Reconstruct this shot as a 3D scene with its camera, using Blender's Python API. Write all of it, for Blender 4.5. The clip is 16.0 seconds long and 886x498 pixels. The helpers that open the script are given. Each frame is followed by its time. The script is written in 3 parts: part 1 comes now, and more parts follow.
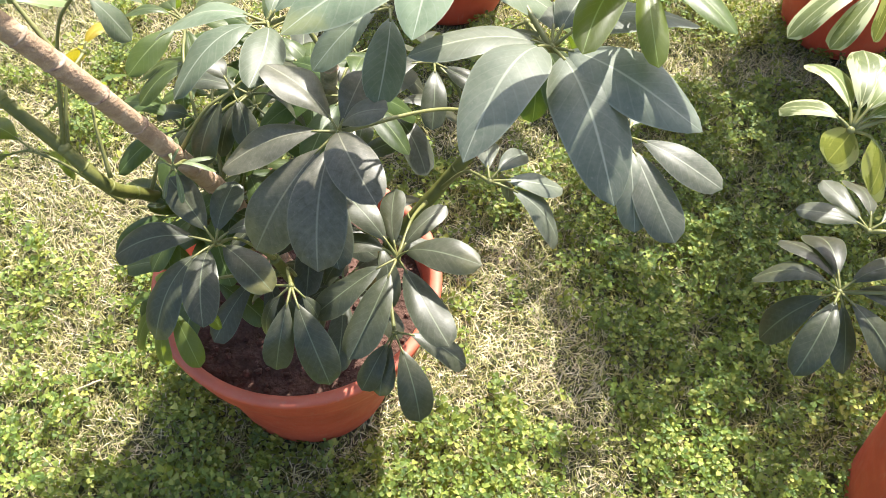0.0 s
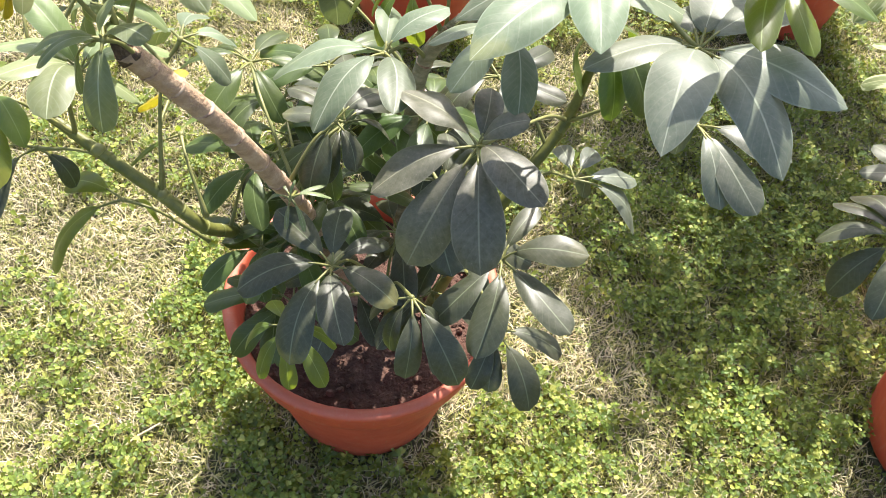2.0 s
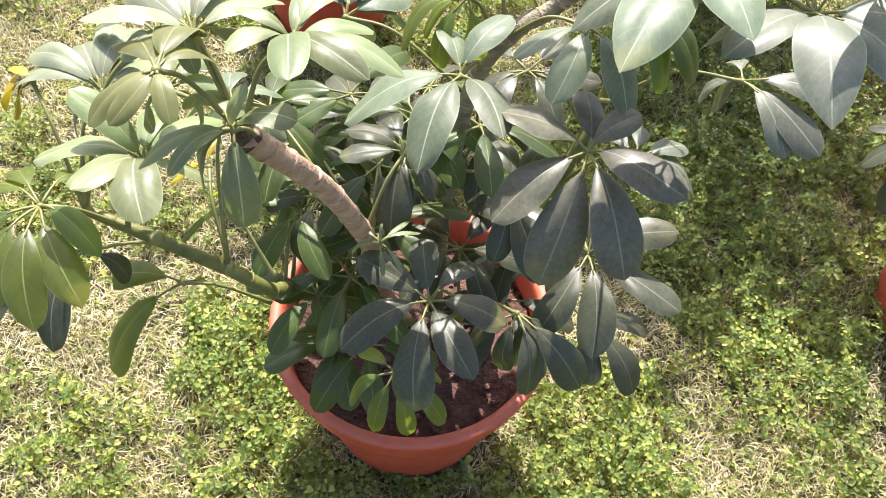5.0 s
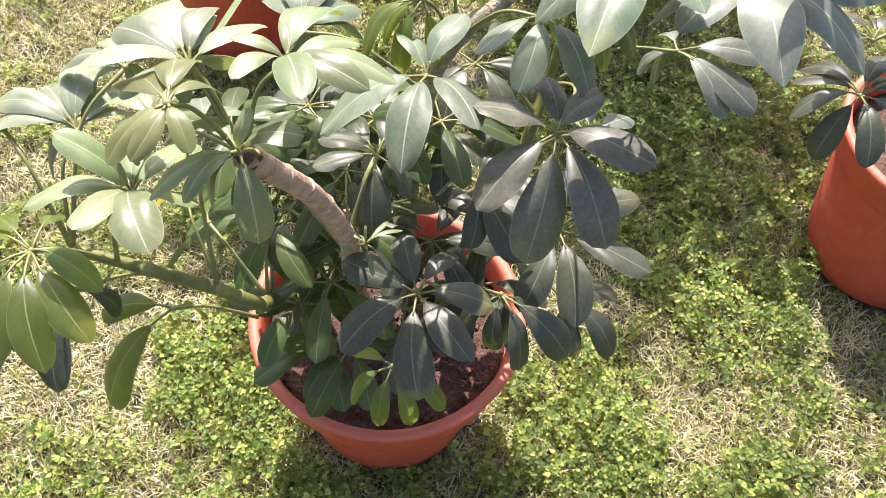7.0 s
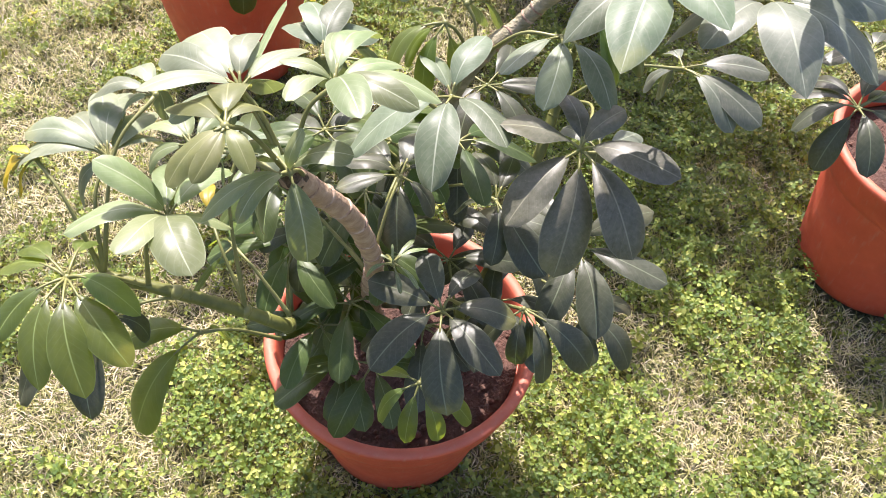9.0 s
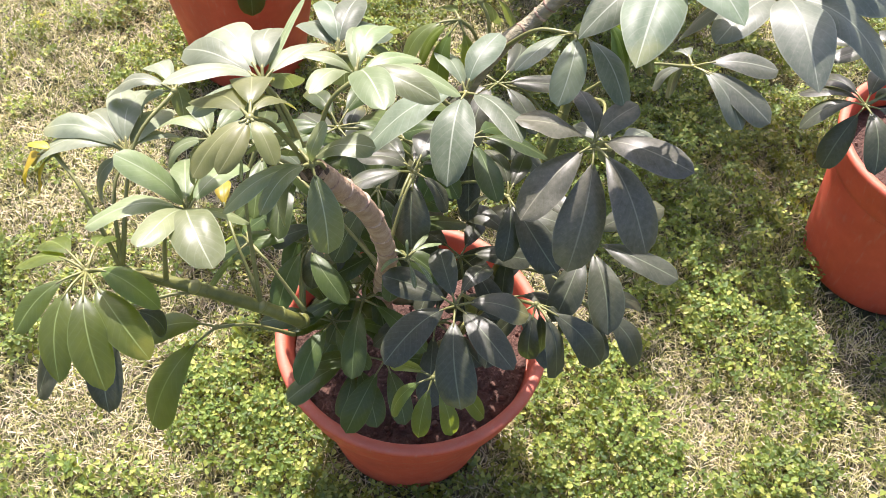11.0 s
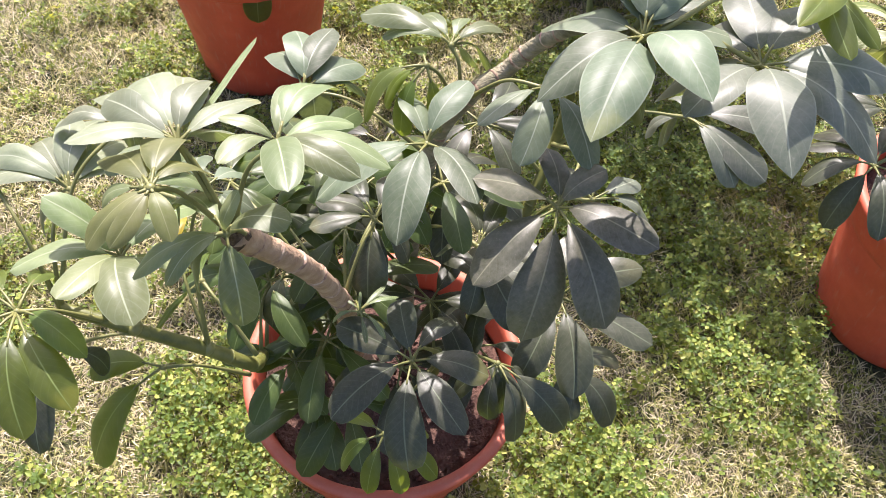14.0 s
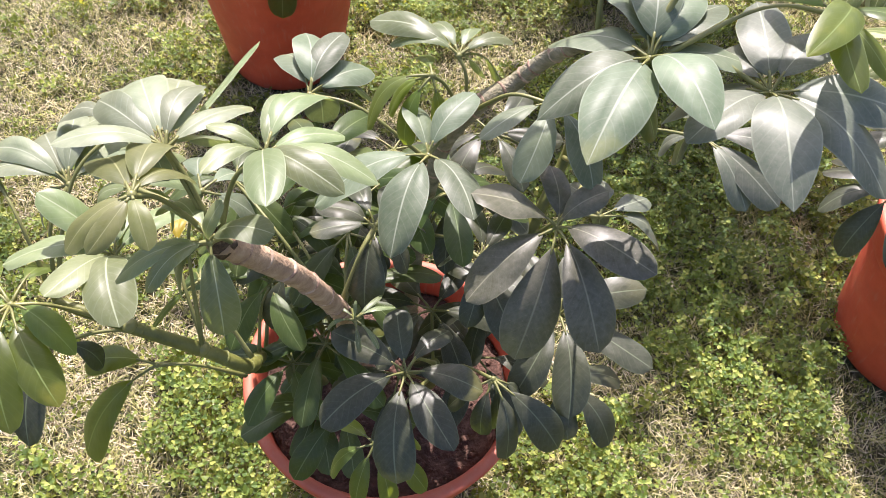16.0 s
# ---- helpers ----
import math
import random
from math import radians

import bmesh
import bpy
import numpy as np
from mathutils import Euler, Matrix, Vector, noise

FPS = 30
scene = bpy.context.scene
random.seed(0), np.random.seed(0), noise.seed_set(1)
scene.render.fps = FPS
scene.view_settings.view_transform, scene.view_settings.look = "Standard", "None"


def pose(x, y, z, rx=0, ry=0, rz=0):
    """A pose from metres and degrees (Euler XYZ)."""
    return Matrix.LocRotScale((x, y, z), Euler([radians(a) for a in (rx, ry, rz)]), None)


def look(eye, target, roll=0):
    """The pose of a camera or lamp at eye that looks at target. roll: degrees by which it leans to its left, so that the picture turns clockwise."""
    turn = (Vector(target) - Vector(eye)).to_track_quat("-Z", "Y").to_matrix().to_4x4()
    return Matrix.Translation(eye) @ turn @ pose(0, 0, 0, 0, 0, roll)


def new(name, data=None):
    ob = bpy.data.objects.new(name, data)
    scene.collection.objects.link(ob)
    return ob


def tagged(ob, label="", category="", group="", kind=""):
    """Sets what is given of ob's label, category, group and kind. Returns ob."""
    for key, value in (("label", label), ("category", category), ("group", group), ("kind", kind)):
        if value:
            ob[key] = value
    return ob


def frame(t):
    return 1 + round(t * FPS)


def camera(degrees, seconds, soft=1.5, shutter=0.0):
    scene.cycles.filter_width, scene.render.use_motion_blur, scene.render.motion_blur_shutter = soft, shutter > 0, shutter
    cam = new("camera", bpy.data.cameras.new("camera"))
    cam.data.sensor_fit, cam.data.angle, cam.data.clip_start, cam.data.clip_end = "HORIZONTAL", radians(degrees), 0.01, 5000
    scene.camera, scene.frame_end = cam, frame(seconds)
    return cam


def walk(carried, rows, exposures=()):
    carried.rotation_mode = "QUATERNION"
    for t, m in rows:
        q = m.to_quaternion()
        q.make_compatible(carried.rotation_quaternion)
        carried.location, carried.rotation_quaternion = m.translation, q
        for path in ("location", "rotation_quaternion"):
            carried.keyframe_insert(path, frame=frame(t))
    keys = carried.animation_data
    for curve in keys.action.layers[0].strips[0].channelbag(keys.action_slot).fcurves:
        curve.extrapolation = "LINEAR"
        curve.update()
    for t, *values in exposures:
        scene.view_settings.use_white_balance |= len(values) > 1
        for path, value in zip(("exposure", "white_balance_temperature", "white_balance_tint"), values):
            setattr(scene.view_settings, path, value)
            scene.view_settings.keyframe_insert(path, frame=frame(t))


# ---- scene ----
cam = camera(52.5, 16.0, soft=0.45)
PATH = [
    (0, (0.018, -0.006, 1.117), (0.062, 1.145, -0.517), 4.5),
    (0.5, (-0.034, -0.001, 1.119), (-0.088, 1.13, -0.529), 3.0),
    (1, (-0.091, -0.004, 1.121), (-0.173, 1.104, -0.542), 2.8),
    (1.5, (-0.133, -0.016, 1.143), (-0.044, 1.125, -0.497), 4.2),
    (2, (-0.168, -0.035, 1.147), (0.093, 1.128, -0.459), 6.1),
    (2.5, (-0.212, -0.053, 1.156), (0.192, 1.112, -0.418), 7.0),
    (3, (-0.239, -0.046, 1.156), (0.241, 1.115, -0.4), 7.1),
    (3.5, (-0.248, -0.009, 1.155), (0.262, 1.111, -0.422), 6.7),
    (4, (-0.272, 0.024, 1.149), (0.207, 1.134, -0.444), 5.3),
    (4.2, (-0.288, 0.035, 1.138), (0.181, 1.134, -0.465), 4.7),
    (6.3, (-0.385, 0.07, 1.16), (0.242, 1.036, -0.475), 3.6),
    (6.5, (-0.389, 0.068, 1.162), (0.251, 1.031, -0.47), 3.6),
    (7, (-0.4, 0.067, 1.168), (0.268, 1.019, -0.459), 3.9),
    (7.5, (-0.407, 0.07, 1.17), (0.285, 1.015, -0.451), 4.1),
    (8, (-0.418, 0.074, 1.172), (0.3, 1.019, -0.438), 4.2),
    (8.5, (-0.437, 0.079, 1.176), (0.295, 1.033, -0.423), 4.3),
    (9, (-0.447, 0.08, 1.174), (0.294, 1.038, -0.417), 4.5),
    (9.2, (-0.452, 0.082, 1.176), (0.293, 1.037, -0.416), 4.6),
    (11.5, (-0.464, 0.075, 1.174), (0.281, 1.042, -0.41), 4.4),
    (12, (-0.458, 0.073, 1.175), (0.282, 1.04, -0.411), 4.4),
    (12.5, (-0.437, 0.077, 1.174), (0.295, 1.051, -0.413), 4.5),
    (13, (-0.404, 0.089, 1.179), (0.313, 1.07, -0.41), 4.5),
    (13.5, (-0.382, 0.096, 1.18), (0.307, 1.083, -0.417), 4.6),
    (14, (-0.366, 0.1, 1.179), (0.295, 1.094, -0.425), 4.6),
    (14.5, (-0.359, 0.101, 1.18), (0.271, 1.107, -0.43), 4.4),
    (15, (-0.347, 0.098, 1.178), (0.266, 1.113, -0.432), 4.2),
    (15.5, (-0.34, 0.1, 1.179), (0.262, 1.119, -0.433), 4.3),
    (16, (-0.335, 0.103, 1.181), (0.265, 1.121, -0.433), 4.9),
]

walk(cam, [(t, look(eye, target, roll)) for t, eye, target, roll in PATH],
     [(0.0, 1.26, 6250, 11), (1.0, 1.27, 6300, 11), (4.0, 1.22, 6250, 15), (9.0, 1.17, 6150, 21), (12.0, 1.09, 6150, 22), (16.0, 0.94, 6150, 22)])

# ---- light ----
SUN_AZIMUTH, SUN_ELEVATION = 66.5, 53.5   # degrees; azimuth counted from +x towards +y
world = bpy.data.worlds.new("sky")
scene.world = world
world.use_nodes = True
wn = world.node_tree.nodes
sky = wn.new("ShaderNodeTexSky")
sky.sky_type = "NISHITA"
sky.sun_disc = False
sky.sun_elevation = radians(SUN_ELEVATION)
sky.sun_rotation = radians(90 - SUN_AZIMUTH)
sky.dust_density = 4.0
wn["Background"].inputs["Strength"].default_value = 0.132
world.node_tree.links.new(sky.outputs[0], wn["Background"].inputs["Color"])
sun = new("sun", bpy.data.lights.new("sun", "SUN"))
sun.data.energy = 5.0
sun.data.angle = radians(0.55)
sun.data.color = (1.0, 0.94, 0.82)
sa, se = radians(SUN_AZIMUTH), radians(SUN_ELEVATION)
sun.matrix_world = look((0, 0, 3), (-math.cos(sa) * math.cos(se), -math.sin(sa) * math.cos(se), 3 - math.sin(se)))


# ---- materials ----
def material(name):
    m = bpy.data.materials.new(name)
    m.use_nodes = True
    nt = m.node_tree
    return m, nt, nt.nodes["Principled BSDF"], nt.nodes["Material Output"]


def node(nt, kind, inputs=None, **attributes):
    n = nt.nodes.new(kind)
    for key, value in attributes.items():
        setattr(n, key, value)
    for key, value in (inputs or {}).items():
        if isinstance(value, bpy.types.NodeSocket):
            nt.links.new(value, n.inputs[key])
        else:
            n.inputs[key].default_value = value
    return n


def ramp(nt, fac, stops):
    r = nt.nodes.new("ShaderNodeValToRGB")
    while len(r.color_ramp.elements) < len(stops):
        r.color_ramp.elements.new(0.5)
    for e, (at, col) in zip(r.color_ramp.elements, stops):
        e.position, e.color = at, (*col, 1)
    nt.links.new(fac, r.inputs[0])
    return r.outputs[0]


def mix(nt, fac, a, b, blend="MIX"):
    n = nt.nodes.new("ShaderNodeMix")
    n.data_type, n.blend_type = "RGBA", blend
    for key, value in (("Factor", fac), ("A", a), ("B", b)):
        s = [i for i in n.inputs if i.name == key and (i.type == "VALUE") == (key == "Factor") and i.type in ("VALUE", "RGBA")][0]
        if isinstance(value, bpy.types.NodeSocket):
            nt.links.new(value, s)
        else:
            s.default_value = value if key == "Factor" else (*value, 1)
    return [o for o in n.outputs if o.type == "RGBA"][0]


def leaf_material(name, dark, bright, vein, through_colour, clear=0.25, rough=0.4, dust=0.13, cream=0.0, shine=0.3):
    m, nt, bsdf, out = material(name)
    tc = node(nt, "ShaderNodeTexCoord")
    info = node(nt, "ShaderNodeObjectInfo")
    geo = node(nt, "ShaderNodeNewGeometry")
    coarse = node(nt, "ShaderNodeTexNoise", {"Vector": geo.outputs["Position"], "Scale": 60.0, "Detail": 4.0})
    base = mix(nt, ramp(nt, coarse.outputs["Fac"], [(0.3, (0, 0, 0)), (0.7, (1, 1, 1))]), dark, bright)
    hue = node(nt, "ShaderNodeHueSaturation", {"Color": base})
    vary = node(nt, "ShaderNodeMapRange", {"Value": info.outputs["Random"], "To Min": 0.65, "To Max": 1.4})
    nt.links.new(vary.outputs[0], hue.inputs["Value"])
    turned = node(nt, "ShaderNodeMath", {0: info.outputs["Random"], 1: 7.31}, operation="MULTIPLY")
    turned = node(nt, "ShaderNodeMath", {0: turned.outputs[0]}, operation="FRACT")
    shift = node(nt, "ShaderNodeMapRange", {"Value": turned.outputs[0], "To Min": 0.475, "To Max": 0.515})
    nt.links.new(shift.outputs[0], hue.inputs["Hue"])
    uv = node(nt, "ShaderNodeSeparateXYZ", {"Vector": tc.outputs["UV"]})
    # a yellowing tip and blotches on a few leaves
    old = node(nt, "ShaderNodeMath", {0: info.outputs["Random"], 1: 23.7}, operation="MULTIPLY")
    old = node(nt, "ShaderNodeMath", {0: old.outputs[0]}, operation="FRACT")
    old = node(nt, "ShaderNodeMapRange", {"Value": old.outputs[0], "From Min": 0.82, "From Max": 1.0, "To Min": 0.0, "To Max": 0.7})
    tip = node(nt, "ShaderNodeMapRange", {"Value": uv.outputs[0], "From Min": 0.55, "From Max": 1.0, "To Min": -0.25, "To Max": 0.3})
    blotch = node(nt, "ShaderNodeMath", {0: coarse.outputs["Fac"], 1: tip.outputs[0]}, operation="ADD")
    blotch = node(nt, "ShaderNodeMapRange", {"Value": blotch.outputs[0], "From Min": 0.5, "From Max": 0.72, "To Min": 0.0, "To Max": 0.6})
    aged = node(nt, "ShaderNodeMath", {0: blotch.outputs[0], 1: old.outputs[0]}, operation="MULTIPLY")
    tinted = mix(nt, aged.outputs[0], hue.outputs[0], (0.3, 0.27, 0.04))
    if cream:
        flow = node(nt, "ShaderNodeMapping", {"Vector": tc.outputs["UV"], "Scale": (2.2, 5.0, 1.0)})
        seeded = node(nt, "ShaderNodeTexNoise", {"Vector": flow.outputs[0], "W": info.outputs["Random"], "Scale": 1.3, "Detail": 2.0}, noise_dimensions="4D")
        rim_at = node(nt, "ShaderNodeMath", {0: uv.outputs[1], 1: 0.5}, operation="SUBTRACT")
        rim_at = node(nt, "ShaderNodeMath", {0: rim_at.outputs[0]}, operation="ABSOLUTE")
        rim_at = node(nt, "ShaderNodeMath", {0: seeded.outputs["Fac"], 1: 0.9, 2: rim_at.outputs[0]}, operation="MULTIPLY_ADD")
        patchy = node(nt, "ShaderNodeMapRange", {"Value": rim_at.outputs[0], "From Min": 0.72, "From Max": 0.78, "To Min": 0.0, "To Max": cream})
        tinted = mix(nt, patchy.outputs[0], tinted, (0.52, 0.53, 0.3))
    # pale midrib and faint side veins along the blade
    across = node(nt, "ShaderNodeMath", {0: uv.outputs[1], 1: 0.5}, operation="SUBTRACT")
    side = node(nt, "ShaderNodeMath", {0: across.outputs[0]}, operation="ABSOLUTE")
    rib = node(nt, "ShaderNodeMapRange", {"Value": side.outputs[0], "From Min": 0.008, "From Max": 0.026, "To Min": 0.85, "To Max": 0.0})
    slant = node(nt, "ShaderNodeMath", {0: side.outputs[0], 1: -0.45, 2: uv.outputs[0]}, operation="MULTIPLY_ADD")
    wave = node(nt, "ShaderNodeMath", {0: slant.outputs[0], 1: 62.0}, operation="MULTIPLY")
    sine = node(nt, "ShaderNodeMath", {0: wave.outputs[0]}, operation="SINE")
    veins = node(nt, "ShaderNodeMapRange", {"Value": sine.outputs[0], "From Min": 0.86, "From Max": 1.0, "To Min": 0.0, "To Max": 0.12})
    edge = node(nt, "ShaderNodeMapRange", {"Value": side.outputs[0], "From Min": 0.47, "From Max": 0.5, "To Min": 0.0, "To Max": 0.55})
    pale = node(nt, "ShaderNodeMath", {0: rib.outputs[0], 1: veins.outputs[0]}, operation="MAXIMUM")
    pale = node(nt, "ShaderNodeMath", {0: pale.outputs[0], 1: edge.outputs[0]}, operation="MAXIMUM")
    col = mix(nt, pale.outputs[0], tinted, vein)
    # dust film and water spots
    film = node(nt, "ShaderNodeTexNoise", {"Vector": geo.outputs["Position"], "Scale": 260.0, "Detail": 5.0, "Roughness": 0.7})
    film_amount = node(nt, "ShaderNodeMapRange", {"Value": film.outputs["Fac"], "From Min": 0.3, "From Max": 0.8, "To Min": 0.0, "To Max": dust})
    spots = node(nt, "ShaderNodeTexVoronoi", {"Vector": geo.outputs["Position"], "Scale": 300.0})
    spot = node(nt, "ShaderNodeMapRange", {"Value": spots.outputs["Distance"], "From Min": 0.1, "From Max": 0.17, "To Min": 0.35, "To Max": 0.0})
    mask = node(nt, "ShaderNodeMath", {0: spot.outputs[0], 1: film_amount.outputs[0]}, operation="MULTIPLY")
    dusty = node(nt, "ShaderNodeMath", {0: mask.outputs[0], 1: 3.0, 2: film_amount.outputs[0]}, operation="MULTIPLY_ADD", use_clamp=True)
    col = mix(nt, dusty.outputs[0], col, (0.46, 0.42, 0.35))
    nt.links.new(col, bsdf.inputs["Base Color"])
    gloss = node(nt, "ShaderNodeMapRange", {"Value": film.outputs["Fac"], "From Min": 0.3, "From Max": 0.7, "To Min": rough - 0.05, "To Max": rough + 0.12})
    nt.links.new(gloss.outputs[0], bsdf.inputs["Roughness"])
    bsdf.inputs["IOR"].default_value = 1.6
    bsdf.inputs["Specular IOR Level"].default_value = shine
    bump_height = node(nt, "ShaderNodeMath", {0: pale.outputs[0], 1: -0.6, 2: film.outputs["Fac"]}, operation="MULTIPLY_ADD")
    bump = node(nt, "ShaderNodeBump", {"Height": bump_height.outputs[0], "Strength": 0.07, "Distance": 0.0015})
    nt.links.new(bump.outputs[0], bsdf.inputs["Normal"])
    thin = node(nt, "ShaderNodeBsdfTranslucent", {"Color": (*through_colour, 1)})
    both = node(nt, "ShaderNodeMixShader", {0: clear, 1: bsdf.outputs[0], 2: thin.outputs[0]})
    nt.links.new(both.outputs[0], out.inputs["Surface"])
    return m


LEAF = {
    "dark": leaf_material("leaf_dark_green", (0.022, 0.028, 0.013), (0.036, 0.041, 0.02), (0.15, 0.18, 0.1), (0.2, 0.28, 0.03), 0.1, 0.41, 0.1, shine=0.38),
    "fresh": leaf_material("leaf_fresh_green", (0.055, 0.088, 0.017), (0.095, 0.137, 0.028), (0.28, 0.36, 0.12), (0.4, 0.5, 0.03), 0.34, 0.33, 0.05),
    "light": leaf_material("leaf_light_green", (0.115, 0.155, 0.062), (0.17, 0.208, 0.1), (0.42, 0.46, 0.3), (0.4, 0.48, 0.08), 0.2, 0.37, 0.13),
    "dusty": leaf_material("leaf_grey_green", (0.06, 0.076, 0.052), (0.094, 0.11, 0.078), (0.3, 0.33, 0.24), (0.28, 0.36, 0.07), 0.1, 0.45, 0.2, shine=0.4),
    # lighter copy of the grey green, sun on these whorls put into the colour
    "sunlit": leaf_material("leaf_sunlit_green", (0.086, 0.12, 0.07), (0.132, 0.172, 0.106), (0.34, 0.37, 0.28), (0.32, 0.4, 0.08), 0.12, 0.43, 0.17, shine=0.22),
    "specked": leaf_material("leaf_dusty_olive", (0.052, 0.054, 0.031), (0.082, 0.082, 0.052), (0.22, 0.22, 0.14), (0.2, 0.27, 0.04), 0.1, 0.44, 0.22, shine=0.4),
    # light green turned whiter: sky sheen on the leaves put into the base
    "pale": leaf_material("leaf_sheen_green", (0.14, 0.172, 0.1), (0.2, 0.232, 0.15), (0.42, 0.45, 0.33), (0.36, 0.44, 0.09), 0.17, 0.37, 0.15),
    "olive": leaf_material("leaf_olive", (0.115, 0.13, 0.04), (0.17, 0.175, 0.068), (0.36, 0.36, 0.18), (0.42, 0.42, 0.08), 0.3, 0.4, 0.1),
    "variegated": leaf_material("leaf_cream_variegated", (0.08, 0.125, 0.03), (0.13, 0.18, 0.05), (0.5, 0.48, 0.24), (0.42, 0.46, 0.08), 0.22, 0.38, 0.14, 0.8),
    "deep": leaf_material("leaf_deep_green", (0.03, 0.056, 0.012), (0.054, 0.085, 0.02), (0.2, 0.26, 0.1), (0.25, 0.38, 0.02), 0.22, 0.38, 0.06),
    "bud": leaf_material("leaf_yellow", (0.4, 0.34, 0.02), (0.5, 0.42, 0.03), (0.5, 0.45, 0.1), (0.5, 0.42, 0.02), 0.35, 0.4, 0.05),
}


def rough_material(name, stops, scale, rough=0.7, bump_scale=180.0, bump_strength=0.5, depth=0.002, stretch=(1, 1, 1)):
    m, nt, bsdf, out = material(name)
    geo = node(nt, "ShaderNodeNewGeometry")
    place = node(nt, "ShaderNodeMapping", {"Vector": geo.outputs["Position"], "Scale": stretch})
    big = node(nt, "ShaderNodeTexNoise", {"Vector": place.outputs[0], "Scale": scale, "Detail": 5.0, "Roughness": 0.62})
    nt.links.new(ramp(nt, big.outputs["Fac"], stops), bsdf.inputs["Base Color"])
    fine = node(nt, "ShaderNodeTexNoise", {"Vector": place.outputs[0], "Scale": bump_scale, "Detail": 4.0})
    bump = node(nt, "ShaderNodeBump", {"Height": fine.outputs["Fac"], "Strength": bump_strength, "Distance": depth})
    nt.links.new(bump.outputs[0], bsdf.inputs["Normal"])
    bsdf.inputs["Roughness"].default_value = rough
    return m


BARK = rough_material("brown_bark", [(0.25, (0.25, 0.158, 0.096)), (0.5, (0.43, 0.288, 0.186)), (0.75, (0.58, 0.435, 0.305))], 60.0, 0.75, 320.0, 0.7, 0.003, (1, 1, 1.4))
GREY_BARK = rough_material("grey_green_bark", [(0.3, (0.13, 0.125, 0.07)), (0.5, (0.25, 0.225, 0.14)), (0.72, (0.42, 0.36, 0.26))], 50.0, 0.8, 260.0, 0.8, 0.003, (1, 1, 2.0))
SCAR = rough_material("pale_leaf_scar", [(0.35, (0.2, 0.11, 0.075)), (0.55, (0.42, 0.29, 0.21)), (0.7, (0.6, 0.47, 0.36))], 120.0, 0.8)
CUT = rough_material("dry_cut_wood", [(0.3, (0.035, 0.024, 0.018)), (0.55, (0.13, 0.085, 0.055)), (0.75, (0.3, 0.2, 0.13))], 210.0, 0.9, 300.0, 1.0, 0.004)
GREEN_STEM = rough_material("green_stem", [(0.3, (0.095, 0.105, 0.022)), (0.7, (0.185, 0.185, 0.045))], 60.0, 0.5, 220.0, 0.4, 0.001)
PETIOLE = rough_material("petiole_green", [(0.3, (0.13, 0.14, 0.04)), (0.7, (0.25, 0.24, 0.085))], 30.0, 0.45, 200.0, 0.2, 0.001)
SOIL = rough_material("dark_soil", [(0.3, (0.05, 0.024, 0.017)), (0.55, (0.1, 0.05, 0.036)), (0.8, (0.17, 0.09, 0.066))], 55.0, 0.95, 160.0, 1.0, 0.006)
CRUMB = rough_material("soil_crumb", [(0.3, (0.06, 0.03, 0.02)), (0.7, (0.19, 0.1, 0.072))], 80.0, 0.95, 240.0, 0.8, 0.003)


def pot_material():
    m, nt, bsdf, out = material("terracotta_plastic")
    geo = node(nt, "ShaderNodeNewGeometry")
    cloud = node(nt, "ShaderNodeTexNoise", {"Vector": geo.outputs["Position"], "Scale": 14.0, "Detail": 5.0, "Roughness": 0.6})
    col = ramp(nt, cloud.outputs["Fac"], [(0.3, (0.49, 0.066, 0.024)), (0.6, (0.6, 0.092, 0.036)), (0.85, (0.64, 0.14, 0.066))])
    place = node(nt, "ShaderNodeMapping", {"Vector": geo.outputs["Position"], "Scale": (1, 1, 0.12)})
    scuff = node(nt, "ShaderNodeTexNoise", {"Vector": place.outputs[0], "Scale": 190.0, "Detail": 3.0})
    scuffed = node(nt, "ShaderNodeMapRange", {"Value": scuff.outputs["Fac"], "From Min": 0.58, "From Max": 0.74, "To Min": 0.0, "To Max": 0.28})
    col = mix(nt, scuffed.outputs[0], col, (0.5, 0.24, 0.16))
    dirt = node(nt, "ShaderNodeTexNoise", {"Vector": geo.outputs["Position"], "Scale": 42.0, "Detail": 8.0, "Roughness": 0.7})
    dirty = node(nt, "ShaderNodeMapRange", {"Value": dirt.outputs["Fac"], "From Min": 0.56, "From Max": 0.75, "To Min": 0.0, "To Max": 0.28})
    col = mix(nt, dirty.outputs[0], col, (0.4, 0.17, 0.11))
    # dust tint on upward faces; the rim's lighter top is painted into the colour
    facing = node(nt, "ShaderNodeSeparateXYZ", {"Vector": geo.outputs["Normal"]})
    upward_pale = node(nt, "ShaderNodeMapRange", {"Value": facing.outputs[2], "From Min": 0.1, "From Max": 0.9, "To Min": 0.05, "To Max": 0.5})
    upward_pale = node(nt, "ShaderNodeMath", {0: upward_pale.outputs[0], 1: dirt.outputs["Fac"]}, operation="MULTIPLY")
    col = mix(nt, upward_pale.outputs[0], col, (0.62, 0.34, 0.24))
    nt.links.new(col, bsdf.inputs["Base Color"])
    gloss = node(nt, "ShaderNodeMapRange", {"Value": dirt.outputs["Fac"], "From Min": 0.3, "From Max": 0.7, "To Min": 0.5, "To Max": 0.72})
    nt.links.new(gloss.outputs[0], bsdf.inputs["Roughness"])
    bump = node(nt, "ShaderNodeBump", {"Height": scuff.outputs["Fac"], "Strength": 0.12, "Distance": 0.001})
    nt.links.new(bump.outputs[0], bsdf.inputs["Normal"])
    return m


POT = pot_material()


